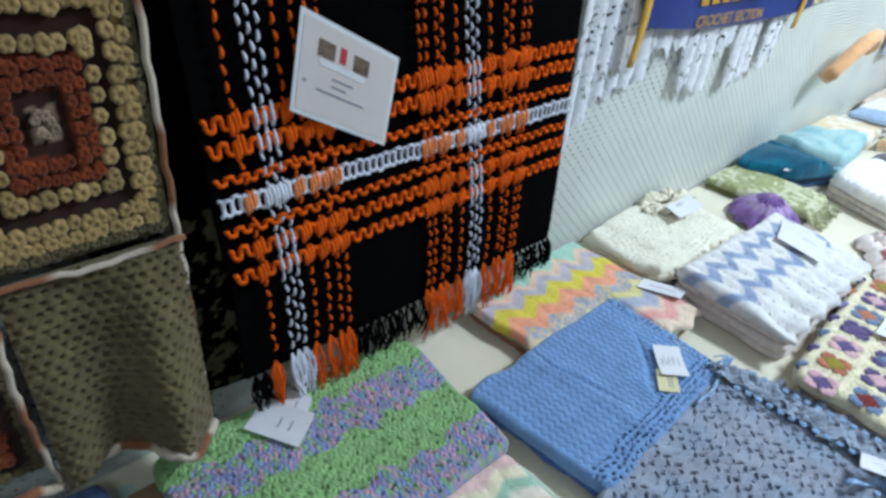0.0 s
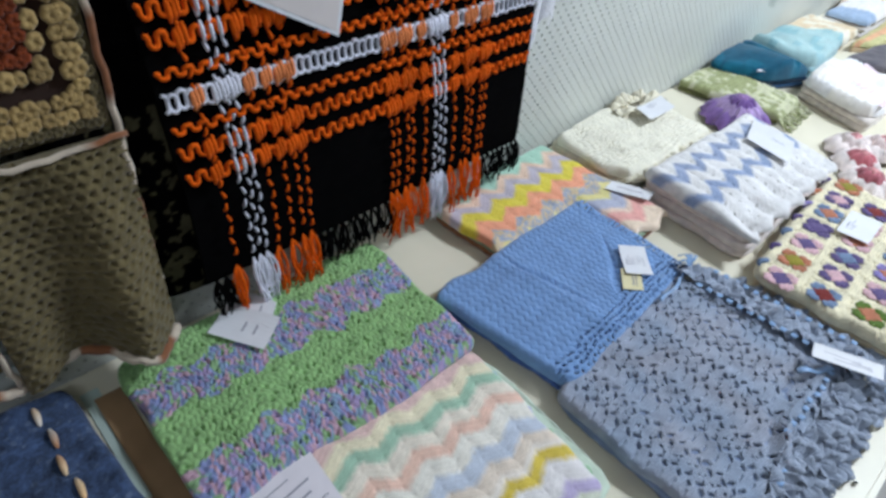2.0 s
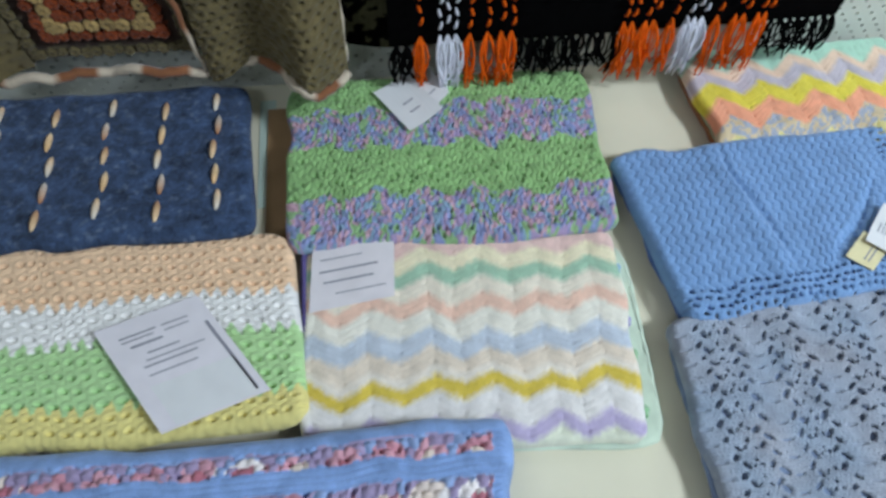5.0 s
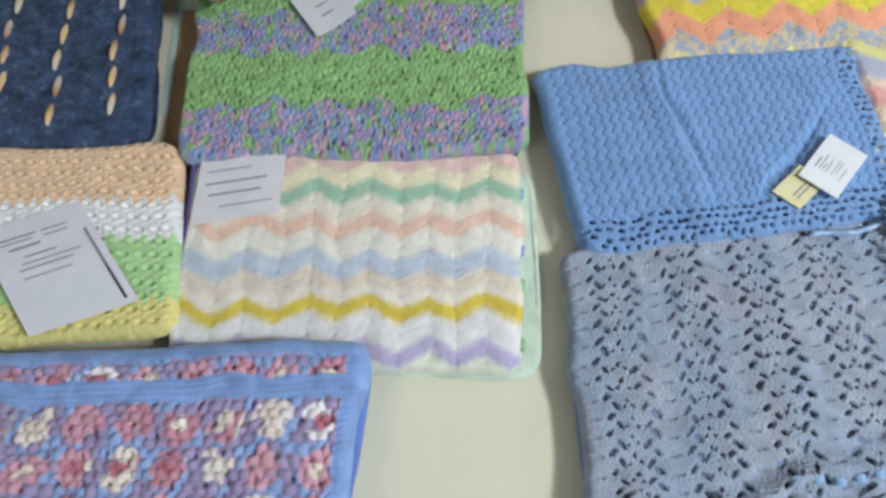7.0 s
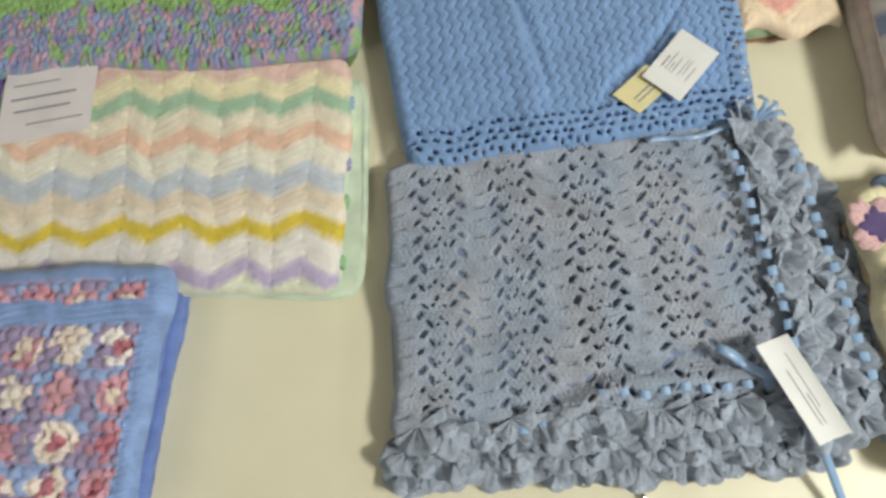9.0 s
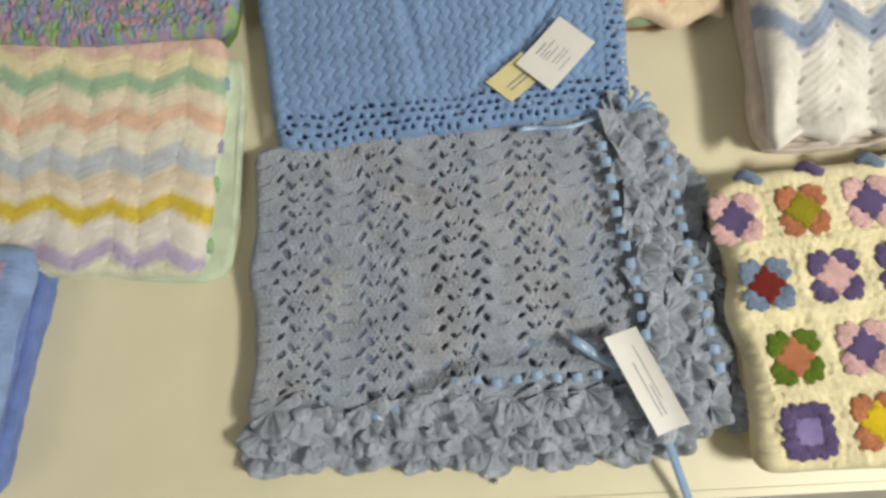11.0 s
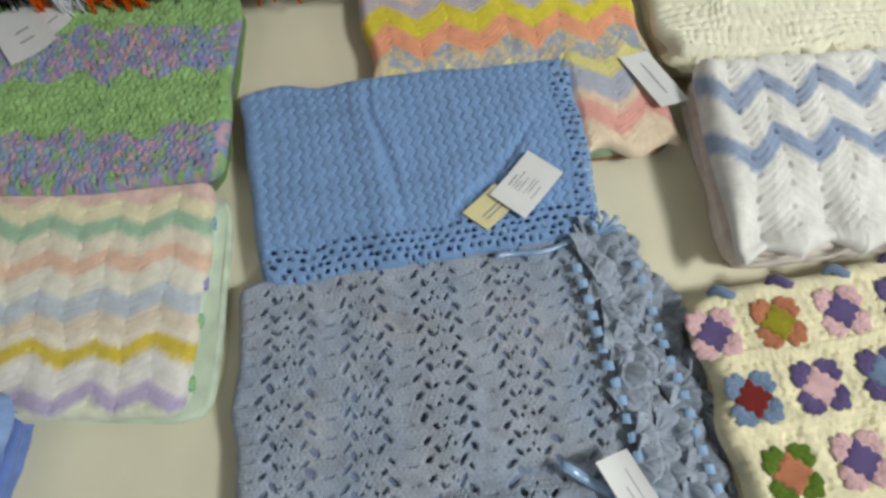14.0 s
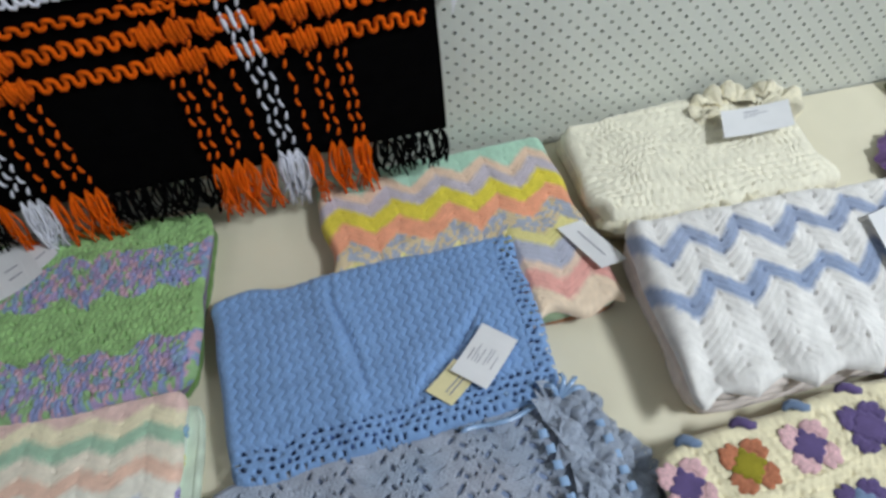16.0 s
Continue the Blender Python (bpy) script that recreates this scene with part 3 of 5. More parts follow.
blue = blanket("blue_baby_blanket", "folded mid-blue wavy crochet baby blanket with lace border",
               [(1.055, -0.214), (1.482, -0.204), (1.486, -0.458), (1.090, -0.492)], 0.786, 3, 0.0016, blue_relief,
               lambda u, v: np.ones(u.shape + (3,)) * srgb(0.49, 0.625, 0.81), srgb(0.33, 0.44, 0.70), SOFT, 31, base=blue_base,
               cut=lambda u, v: (pits(u, v, 0.0115, 0.0105, 0.0031, 0.0025, 0.5, 0.45) > 0.6) & ((v > 0.224) | (u > 0.384)) & (u < 0.412) & (v < 0.268) & (u > 0.008))
for k in range(15):
    x = 1.115 + k * 0.0245
    y = -0.462 + (x - 1.1) * 0.072
    plate("ribbon_stitch", (x, y, 0.789), (1, 0.07, 0), (0, 1, 0), 0, 0.009, -0.003, 0.003, 0.0, 0.0008, RIBBON, blue, curl=-0.0015, n=4)


def ribbon(name, pts, width, material, parent, label="", up=(0, 0, 1)):
    p = np.asarray(pts, float)
    tan = np.gradient(p, axis=0)
    side = np.cross(tan, np.array(up, float))
    side /= np.linalg.norm(side, axis=1)[:, None] + 1e-9
    th = np.array(up, float) * 0.0007
    v = np.concatenate([p - side * width / 2, p + side * width / 2, p + side * width / 2 + th, p - side * width / 2 + th])
    n = len(p)
    f = []
    for i in range(n - 1):
        for a in range(4):
            b = (a + 1) % 4
            f.append((a * n + i, b * n + i, b * n + i + 1, a * n + i + 1))
    f += [(0, n, 2 * n, 3 * n)[::-1], (n - 1, 2 * n - 1, 3 * n - 1, 4 * n - 1)]
    return link_mesh(name, v, f, material, parent, label)


for k, (ax, ay) in enumerate(((0.028, 0.022), (0.035, 0.006), (-0.018, 0.020), (0.012, 0.030))):
    pts = [(1.468 + ax * s + 0.006 * math.sin(3 * s), -0.462 + ay * s, 0.790 + 0.016 * math.sin(math.pi * min(s, 0.9))) for s in np.linspace(0, 1, 9)]
    ribbon("bow_loop", pts, 0.006, RIBBON, blue, "pale blue satin bow")
ribbon("ribbon_tail", [(1.46 - 0.11 * s, -0.466 - 0.012 * s + 0.003 * math.sin(9 * s), 0.792 + 0.002 * math.sin(14 * s)) for s in np.linspace(0, 1, 16)], 0.006, RIBBON, blue)


# grey-blue lace blanket with ruffles
FAN, ROW = 0.083, 0.0200


def grey_place(u, v):
    """Place within one fan: across from the fan's middle, and the bent coordinates."""
    u, v = warp(u, v, 0.02, 0.0024, 52)
    i = np.floor((u - 0.013) / FAN + 0.5)
    return u - 0.013 - i * FAN, v, i


def slit(q, v, at, way, shift, k, i, long=0.0056, wide=0.0027):
    """A column of leaning holes, one a row, each a little different."""
    j = np.floor((v - shift) / ROW + 0.5)
    dv = v - shift - j * ROW + 0.003 * (rnd(j, i, k) - 0.5)
    du = q - at + 0.003 * (rnd(j, i, k + 1) - 0.5)
    size = 0.72 + 0.5 * rnd(j, i, k + 2)
    c, n = math.cos(way), math.sin(way)
    a, b = (du * c - dv * n) / (long * size), (du * n + dv * c) / (wide * size)
    return np.exp(-(a * a + b * b) ** 2)


def grey_holes(u, v):
    """Mirrored columns of leaning holes on both sides of each fan, small ones between."""
    q, v, i = grey_place(u, v)
    out = slit(q, v, 0.0185, 0.75, 0.0, 1, i)
    for at, way, shift, k in ((0.0275, -0.85, ROW / 2, 4), (-0.0265, 0.85, ROW / 2, 7), (-0.0175, -0.75, 0.0, 11)):
        out = np.maximum(out, slit(q, v, at, way, shift, k, i))
    far = np.where(q > 0, q, q + FAN) - FAN / 2
    for at, way, shift, k in ((0.0, 1.4, 0.003, 21), (-0.0055, 0.9, 0.010, 24), (0.0055, -0.9, 0.010, 27)):
        out = np.maximum(out, slit(far, v, at, way, shift, k, i, 0.0024, 0.0013))
    return out


def grey_relief(u, v):
    hole = grey_holes(u, v)
    q, w, i = grey_place(u, v)
    arc = np.mod(w - 0.006 + 16 * q ** 2 + ROW / 2, ROW) - ROW / 2
    inner = np.clip(1 - (np.abs(q) / 0.013) ** 4, 0, 1)
    crescent = np.exp(-(arc / 0.0014) ** 2) * np.clip(1 - (q / 0.0075) ** 4, 0, 1)
    ribs = 0.0012 * np.abs(np.cos(q * math.pi / 0.0052 * (1 - 0.25 * arc / ROW))) * inner
    k, _ = knots(*warp(u, v, 0.01, 0.003, 53), 0.0056, 0.0046)
    return 0.0019 * k * (1 - 0.3 * inner) + 0.35 * ribs - 0.0055 * hole - 0.0042 * crescent


def grey_base(u, v):
    """The front hem is pushed up into a ridge along its right part."""
    ridge = 0.300 - 0.026 * np.clip((u - 0.155) / 0.06, 0, 1) ** 1.0
    return 0.009 * np.exp(-((v - ridge) / 0.009) ** 2) * np.clip((u - 0.12) / 0.05, 0, 1) - 0.005 * np.exp(-((v - ridge + 0.022) / 0.008) ** 2) * np.clip((u - 0.12) / 0.05, 0, 1)


def grey_colour(u, v):
    n = soft_noise(u, v, 0.04, 9)
    return (srgb(0.585, 0.64, 0.72) * (1 - n[..., None]) + srgb(0.635, 0.65, 0.70) * n[..., None])


grey = blanket("grey_blue_lace_blanket", "folded grey-blue lacy crochet blanket with ruffled ribbon border",
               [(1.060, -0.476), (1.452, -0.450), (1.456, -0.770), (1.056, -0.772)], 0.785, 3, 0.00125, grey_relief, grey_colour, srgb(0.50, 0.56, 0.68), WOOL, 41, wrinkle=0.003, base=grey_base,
               cut=lambda u, v: grey_holes(u, v) > 0.62)


def petal(parent, x, y, z, out, size, tilt, seed, col=srgb(0.64, 0.68, 0.75)):
    """One scallop of the frill: a cupped crochet fan of knobbly stitches with eyelets and a rolled, scalloped hem."""
    n, m = 45, 15
    a, q = np.meshgrid(np.linspace(-1.45, 1.45, n), np.linspace(0.05, 1, m))
    r = size * q * (1 + 0.10 * q * np.abs(np.cos(a * 4.2 + seed)))
    way = out + a * 1.08
    fold = size * q ** 1.2 * (0.30 * np.cos(a * 3.0 + seed) + 0.12 * np.cos(a * 6.1 - seed))
    k, t = knots(a * size * q, q * size, 0.0042, 0.0042, k=int(seed * 7))
    lift = 0.0012 * k + 0.0009 * np.cos(a * 13) * np.sin(math.pi * q) + 0.10 * size * np.sin(math.pi * q) - 0.10 * size * np.clip((q - 0.85) / 0.15, 0, 1) ** 2
    px, py = x + r * np.cos(way) * math.cos(tilt), y + r * np.sin(way) * math.cos(tilt)
    pz = np.maximum(z + r * math.sin(tilt) + fold + lift, TABLE + 0.0025 + 0.002 * k)
    tone = 0.84 + 0.16 * soft_noise(a, q, 0.5, seed) + 0.20 * (t - 0.5)
    f = quad_grid(n, m)
    hole = pits(a * size, q * size + 0.002, 0.0090, size * 0.36, 0.0018, 0.0020, 0.5, 0.3, k=int(seed * 5)) > 0.5
    f = f[hole.ravel()[f].mean(1) < 0.6]
    link_mesh("ruffle_petal", np.c_[px.ravel(), py.ravel(), pz.ravel()], f, WOOL, parent, "", (col * tone[..., None]).reshape(-1, 3))


rs = random.Random(5)
for row in range(4):
    for k in range(20 - row):
        x = 1.066 + 0.0222 * k + rs.uniform(-0.005, 0.005) + 0.007 * row
        y = -0.808 + 0.013 * row + rs.uniform(-0.004, 0.004) + (0.008 if x < 1.2 else 0.004 * row)
        petal(grey, x, y, 0.759 + 0.009 * row, -math.pi / 2 + rs.uniform(-0.55, 0.55), rs.uniform(0.022, 0.029), rs.uniform(0.0, 0.35), rs.uniform(0, 9))
for row in range(6):
    for k in range(14):
        f = k / 13
        x = 1.562 - 0.0215 * row + rs.uniform(-0.005, 0.005) - 0.062 * (1 - f) ** 2 * (1 - row / 6) + 0.010 * f + 0.006 * math.sin(3 * f)
        y = -0.468 - 0.312 * f + rs.uniform(-0.006, 0.006)
        petal(grey, x, y, 0.759 + 0.0062 * row, rs.uniform(-0.6, 0.6) - 0.4 * (f > 0.9), rs.uniform(0.022, 0.029), rs.uniform(0.0, 0.35), rs.uniform(0, 9))
petal(grey, 1.068, -0.795, 0.764, math.pi + 0.5, 0.026, 0.1, 2.0)
petal(grey, 1.072, -0.806, 0.760, math.pi + 0.9, 0.024, 0.1, 5.0)
fold_layer("ruffle_base", [(1.436, -0.475), (1.49, -0.485), (1.525, -0.78), (1.44, -0.79)], 0.7505, 0.783, 0.0, srgb(0.56, 0.60, 0.67), WOOL, grey, 12)
fold_layer("ruffle_base", [(1.07, -0.76), (1.46, -0.755), (1.47, -0.805), (1.07, -0.80)], 0.7505, 0.766, 0.0, srgb(0.56, 0.60, 0.67), WOOL, grey, 14)
for k in range(14):
    y = -0.50 - k * 0.0185
    for xo, ln in ((1.440, 0.010), (1.508, 0.009)):
        plate("ribbon_stitch", (xo + 0.034 * (k / 14) + 0.001 * math.sin(k), y, 0.7965 if xo < 1.5 else 0.790), (1, 0.15 * math.sin(k * 2.0), 0), (0, 1, 0), -0.005, 0.005, -ln / 2, ln / 2, 0.0, 0.0008, RIBBON, grey, curl=-0.0015, n=4)
for k in range(17):
    x = 1.10 + k * 0.0205
    y = -0.772 + 0.030 * max(0.0, min(1.0, (x - 1.19) / 0.07))
    plate("ribbon_stitch", (x, y + 0.002 * math.sin(k * 1.7), 0.7885 + 0.007 * max(0.0, min(1.0, (x - 1.19) / 0.07))), (1, 0.2 * math.sin(k * 2.3), 0), (0, 1, 0), 0, 0.010, -0.004, 0.004, 0.0, 0.0008, RIBBON, grey, curl=-0.0015, n=4)
ribbon("ribbon_tail", [(1.385 + 0.05 * s, -0.703 - 0.035 * s, 0.800 + 0.004 * math.sin(8 * s)) for s in np.linspace(0, 1, 8)], 0.010, RIBBON, grey)
ribbon("ribbon_tail", [(1.475 + 0.03 * s, -0.80 - 0.085 * s, 0.79 - 0.03 * s) for s in np.linspace(0, 1, 8)], 0.009, RIBBON, grey)


# cream granny-square blanket
def granny_relief(u, v):
    k, _ = knots(*warp(u, v, 0.02, 0.005), 0.009, 0.008)
    su = np.abs(np.mod((u - 0.052 - 0.16 * v) / 0.0715, 1.0) - 0.5)
    sv = np.abs(np.mod((v - 0.081) / 0.0725, 1.0) - 0.5)
    return 0.0018 * k + 0.0014 * knots(u, v, 0.0058, 0.0052, k=4)[0] + 0.0016 * (np.maximum(su, sv) > 0.44) - 0.0035 * pits(u, v, 0.012, 0.016, 0.0028, 0.0028, 0.5, 0.5, keep=0.5)


granny = blanket("granny_square_blanket", "folded cream granny square blanket with bright flower motifs",
                 [(1.553, -0.545), (2.02, -0.50), (2.06, -0.845), (1.562, -0.848)], 0.803, 3, 0.0022, granny_relief,
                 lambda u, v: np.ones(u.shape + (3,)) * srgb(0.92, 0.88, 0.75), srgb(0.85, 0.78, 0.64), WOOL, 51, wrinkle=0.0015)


def motif(parent, cx, cy, z, inner, outer, size=0.024, turn=0.0, round_one=False):
    """A crocheted flower: a knotted heart and four corner clusters of petals."""
    v, f, c = [], [], []
    spots = []
    for a in range(8):
        w = turn + a * math.pi / 4
        far = (size * 0.98 if a % 2 else size * 0.72)
        spots.append((cx + far * math.cos(w), cy + far * math.sin(w), size * 0.30, outer))
        if a % 2:
            for s in (-0.35, 0.35):
                spots.append((cx + far * 0.92 * math.cos(w + s), cy + far * 0.92 * math.sin(w + s), size * 0.26, outer))
        spots.append((cx + size * 0.38 * math.cos(w), cy + size * 0.38 * math.sin(w), size * 0.24, inner))
    spots.append((cx, cy, size * 0.25, inner))
    if not round_one:
        spots = [s for i, s in enumerate(spots) if not (s[3] is outer and abs(math.hypot(s[0] - cx, s[1] - cy) - size * 0.72) < 1e-6)] + \
                [(cx + size * 0.55 * math.cos(turn + a * math.pi / 2), cy + size * 0.55 * math.sin(turn + a * math.pi / 2), size * 0.22, inner) for a in range(4)]
    ground = [(0.95 if i % 4 == 2 else 0.62 if i % 4 == 0 else 0.74) for i in range(16)]
    for rad, lift, col in ((1.0, -0.0008, outer), (0.52, 0.0004, inner)):
        o = len(v)
        v.append((cx, cy, z + lift + 0.001))
        c.append(col)
        for i in range(16):
            w = turn + 2 * math.pi * i / 16
            g = ground[i] if rad == 1.0 else 1.0
            v.append((cx + size * rad * g * math.cos(w), cy + size * rad * g * math.sin(w), z + lift))
            c.append(col * 0.95)
        f += [(o, o + 1 + i, o + 1 + (i + 1) % 16) for i in range(16)]
    for x, y, r, col in spots:
        r *= 1.12
        o, n = len(v), 12
        spin = math.atan2(y - cy, x - cx)
        for k, (rr, hh) in enumerate(((1.0, 0.0), (0.86, 0.5), (0.55, 0.85), (0.18, 0.80))):
            for i in range(n):
                w = spin + 2 * math.pi * i / n
                rib = 1 + 0.16 * math.cos(3 * (w - spin) + 0.8)
                v.append((x + r * rr * rib * math.cos(w), y + r * rr * rib * math.sin(w), z - 0.0012 + r * 0.26 * hh * (0.75 + 0.5 * rnd(i, len(v), 1))))
                c.append(col * (0.72 + 0.42 * rnd(i, len(v), k)))
        for k in range(3):
            for i in range(n):
                i2 = (i + 1) % n
                f.append((o + n * k + i, o + n * k + i2, o + n * k + n + i2, o + n * k + n + i))
        f.append(tuple(o + 3 * n + i for i in range(n)))
    link_mesh("flower_motif", v, f, WOOL, parent, "", np.array(c))


V, PK, OR, LV, MR, BL, OL, GR, YE = (srgb(0.38, 0.32, 0.50), srgb(0.86, 0.70, 0.72), srgb(0.74, 0.47, 0.35), srgb(0.55, 0.50, 0.72), srgb(0.50, 0.16, 0.14),
                                     srgb(0.46, 0.54, 0.66), srgb(0.58, 0.54, 0.16), srgb(0.36, 0.46, 0.16), srgb(0.88, 0.76, 0.2))
PAIRS = [[(V, PK), (OL, OR), (V, PK), (V, V), (OR, BL), (PK, V), (OL, OR)], [(MR, BL), (PK, V), (BL, V), (OR, PK), (V, PK), (MR, V), (PK, BL)],
         [(OR, GR), (V, PK), (OR, LV), (V, BL), (PK, V), (OL, OR), (V, PK)], [(LV, V), (YE, OR), (V, PK), (MR, OR), (BL, V), (V, PK), (OR, GR)]]
for r, row in enumerate(PAIRS):
    for k, (inner, outer) in enumerate(row):
        x = (1.568, 1.591, 1.609, 1.611)[r] + 0.0715 * k
        y = (-0.590, -0.660, -0.734, -0.806)[r] + 0.006 * k
        if x < 2.02:
            motif(granny, x, y, 0.8075, inner, outer, 0.025, 0.08, r == 3 and k == 0)
for k in range(7):
    x = 1.575 + 0.066 * k
    strands("edge_petal", [[(x + 0.030 * s, -0.548 + 0.094 * (x - 1.553) + 0.004 * math.sin(6 * s), 0.801 + 0.004 * math.sin(math.pi * s)) for s in np.linspace(0, 1, 7)]], 0.0065, (BL, V, BL, V, LV, OR, V)[k], WOOL, granny, taper=True)

# yellow and coral ripple blanket
YRIP = [(0.026, srgb(0.70, 0.85, 0.76)), (0.048, srgb(0.92, 0.80, 0.70)), (0.074, srgb(0.78, 0.74, 0.78)), (0.107, srgb(0.90, 0.83, 0.28)), (0.142, srgb(0.96, 0.66, 0.52)),
        (0.176, srgb(0.84, 0.76, 0.62)), (0.200, srgb(0.90, 0.86, 0.58)), (0.238, srgb(0.72, 0.73, 0.80)), (0.254, srgb(0.93, 0.82, 0.74)), (0.284, srgb(0.93, 0.68, 0.64)), (9, srgb(0.95, 0.86, 0.76))]
yellow = blanket("yellow_coral_ripple_blanket", "folded ripple blanket with yellow, coral and mint zigzag stripes",
                 [(1.212, -0.022), (1.580, -0.016), (1.604, -0.345), (1.232, -0.36)], 0.785, 3, 0.0022, ripple_relief(0.077, 0.03, -0.030, 0.0078, 0.0018),
                 ripple_colour(0.077, 0.03, -0.030, YRIP, (0.142, 0.176, srgb(0.66, 0.68, 0.74))), srgb(0.8, 0.62, 0.45), SOFT, 61, wrinkle=0.002,
                 base=lambda u, v: -0.020 * np.clip((v - 0.165) / 0.05, 0, 1) * np.clip((0.262 - u) / 0.02, 0, 1),
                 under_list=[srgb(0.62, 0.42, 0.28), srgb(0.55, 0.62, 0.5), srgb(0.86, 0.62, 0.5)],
                 hem=lambda a, b: 0.010 * np.cos(a * 30) * b ** 6)


# cream lace bundle
def lace_relief(u, v):
    k, _ = knots(u, v, 0.013, 0.011, 0.5, 0.5)
    return 0.0022 * k * (0.5 + soft_noise(u, v, 0.03, 3)) - 0.0025 * pits(u, v, 0.016, 0.013, 0.003, 0.003, 0.5, 0.5, keep=0.6) + 0.0016 * knots(u, v, 0.006, 0.005)[0]


cream = blanket("cream_lace_shawl", "folded cream lacy crochet shawl beside the pegboard",
                [(1.597, -0.012), (1.985, -0.012), (1.962, -0.235), (1.606, -0.232)], 0.803, 3, 0.0022, lace_relief,
                lambda u, v: np.ones(u.shape + (3,)) * srgb(0.94, 0.92, 0.84), srgb(0.9, 0.86, 0.76), SOFT, 71, wrinkle=0.007, edge=0.007)

# white and blue ripple blanket
WB = [(0.026, WHITE), (0.056, srgb(0.60, 0.65, 0.76)), (0.102, WHITE), (0.132, srgb(0.58, 0.64, 0.76)), (9, WHITE)]
white = blanket("white_blue_ripple_blanket", "thick folded white ripple blanket with two blue zigzag stripes",
                [(1.618, -0.250), (2.075, -0.258), (2.045, -0.505), (1.615, -0.512)], 0.832, 4, 0.002, ripple_relief(0.072, 0.0, -0.034, 0.0105, 0.0012, 0.005, 0.006),
                ripple_colour(0.072, 0.0, -0.034, WB), srgb(0.93, 0.88, 0.85), SOFT, 81, wrinkle=0.006,
                base=lambda u, v: (0.010 * (wave_tri(u / 0.072) - 0.4) + 0.012 * (soft_noise(u, v, 0.035, 12) - 0.5) - 0.010) * np.clip((v - 0.16) / 0.06, 0, 1),
                hem=lambda a, b: 0.016 * (wave_tri(a * 6.2) - 0.4) * b ** 5)

IVORY = srgb(0.93, 0.90, 0.80)
rq = random.Random(9)
for k in range(34):
    f = k / 33
    a = 0.4 + 5.2 * f
    x, y, z = (1.885 + (0.015 + 0.0028 * k) * math.cos(a * 2), -0.052 + (0.006 + 0.0012 * k) * math.sin(a * 2), 0.800) if k < 20 else (1.64 + 0.023 * (k - 20), -0.215, 0.790)
    way = a * 2 if k < 20 else -math.pi / 2
    petal(cream, x + rq.uniform(-0.01, 0.01), y + rq.uniform(-0.008, 0.008), z + rq.uniform(0, 0.006), way + rq.uniform(-0.5, 0.5), rq.uniform(0.030, 0.040), rq.uniform(0.0, 0.25) if k < 20 else -0.1, rq.uniform(0, 9), IVORY)

# ---- things further along the table ----
def mottled(a, b, scale, seed):
    def f(u, v):
        _, r = knots(u, v, scale, scale)
        m = (0.6 * r + 0.6 * soft_noise(u, v, scale * 5, seed) > 0.6)[..., None]
        return np.where(m, a, b)
    return f


def bumpy(p, h):
    return lambda u, v: h * knots(u, v, p, p)[0]


olive = blanket("olive_scarf", "olive and cream mottled knitted scarf with a fringed end", [(2.18, -0.012), (2.38, -0.012), (2.40, -0.285), (2.235, -0.30)], 0.782, 2, 0.005,
        bumpy(0.014, 0.006), mottled(srgb(0.62, 0.64, 0.45), srgb(0.82, 0.82, 0.68), 0.014, 2), srgb(0.45, 0.46, 0.30), WOOL, 91)
ro = random.Random(12)
for k in range(26):
    x = 2.235 + 0.165 * k / 25
    strands("fringe_strand", [[(x + (ro.uniform(-0.01, 0.02)) * q, -0.295 + 0.015 * k / 25 - ro.uniform(0.9, 1.1) * 0.045 * q, 0.772 - 0.018 * q ** 0.6 + 0.003 * math.sin(5 * q + k)) for q in np.linspace(0, 1, 6)]], 0.0028,
            (srgb(0.62, 0.64, 0.45), srgb(0.80, 0.80, 0.66))[k % 2], WOOL, olive, sides=4)
blanket("teal_jumper", "folded dark teal and blue knitted garment", [(2.335, -0.02), (2.60, -0.02), (2.57, -0.245), (2.38, -0.17)], 0.805, 3, 0.006,
        bumpy(0.008, 0.002), mottled(srgb(0.10, 0.40, 0.50), srgb(0.10, 0.34, 0.44), 0.05, 4), srgb(0.12, 0.28, 0.42), WOOL, 93, wrinkle=0.010, base=lambda u, v: 0.030 * np.sin(np.clip(u / 0.23, 0, 1) * math.pi) - 0.012 * (np.abs(u - 0.15) < 0.012), corner=0.04)
blanket("aqua_shawl", "loosely folded pale aqua shawl", [(2.61, -0.012), (2.78, -0.03), (2.95, -0.20), (2.60, -0.235)], 0.815, 3, 0.006,
        bumpy(0.012, 0.004), mottled(srgb(0.60, 0.76, 0.78), srgb(0.68, 0.80, 0.80), 0.03, 6), srgb(0.6, 0.74, 0.76), SOFT, 95, wrinkle=0.018, base=lambda u, v: 0.022 * np.sin(np.clip(v / 0.2, 0, 1) * math.pi) + 0.006 * np.sin(u * 60 + 30 * v), corner=0.05)
blanket("white_puff_blanket", "puffy white folded baby blanket", [(2.46, -0.245), (2.74, -0.27), (2.74, -0.48), (2.40, -0.47)], 0.815, 3, 0.006,
        bumpy(0.02, 0.006), mottled(srgb(0.93, 0.92, 0.92), srgb(0.95, 0.93, 0.9), 0.03, 7), srgb(0.86, 0.82, 0.78), SOFT, 97, wrinkle=0.016, base=lambda u, v: 0.024 * np.sin(np.clip(u / 0.31, 0, 1) * math.pi), corner=0.06)
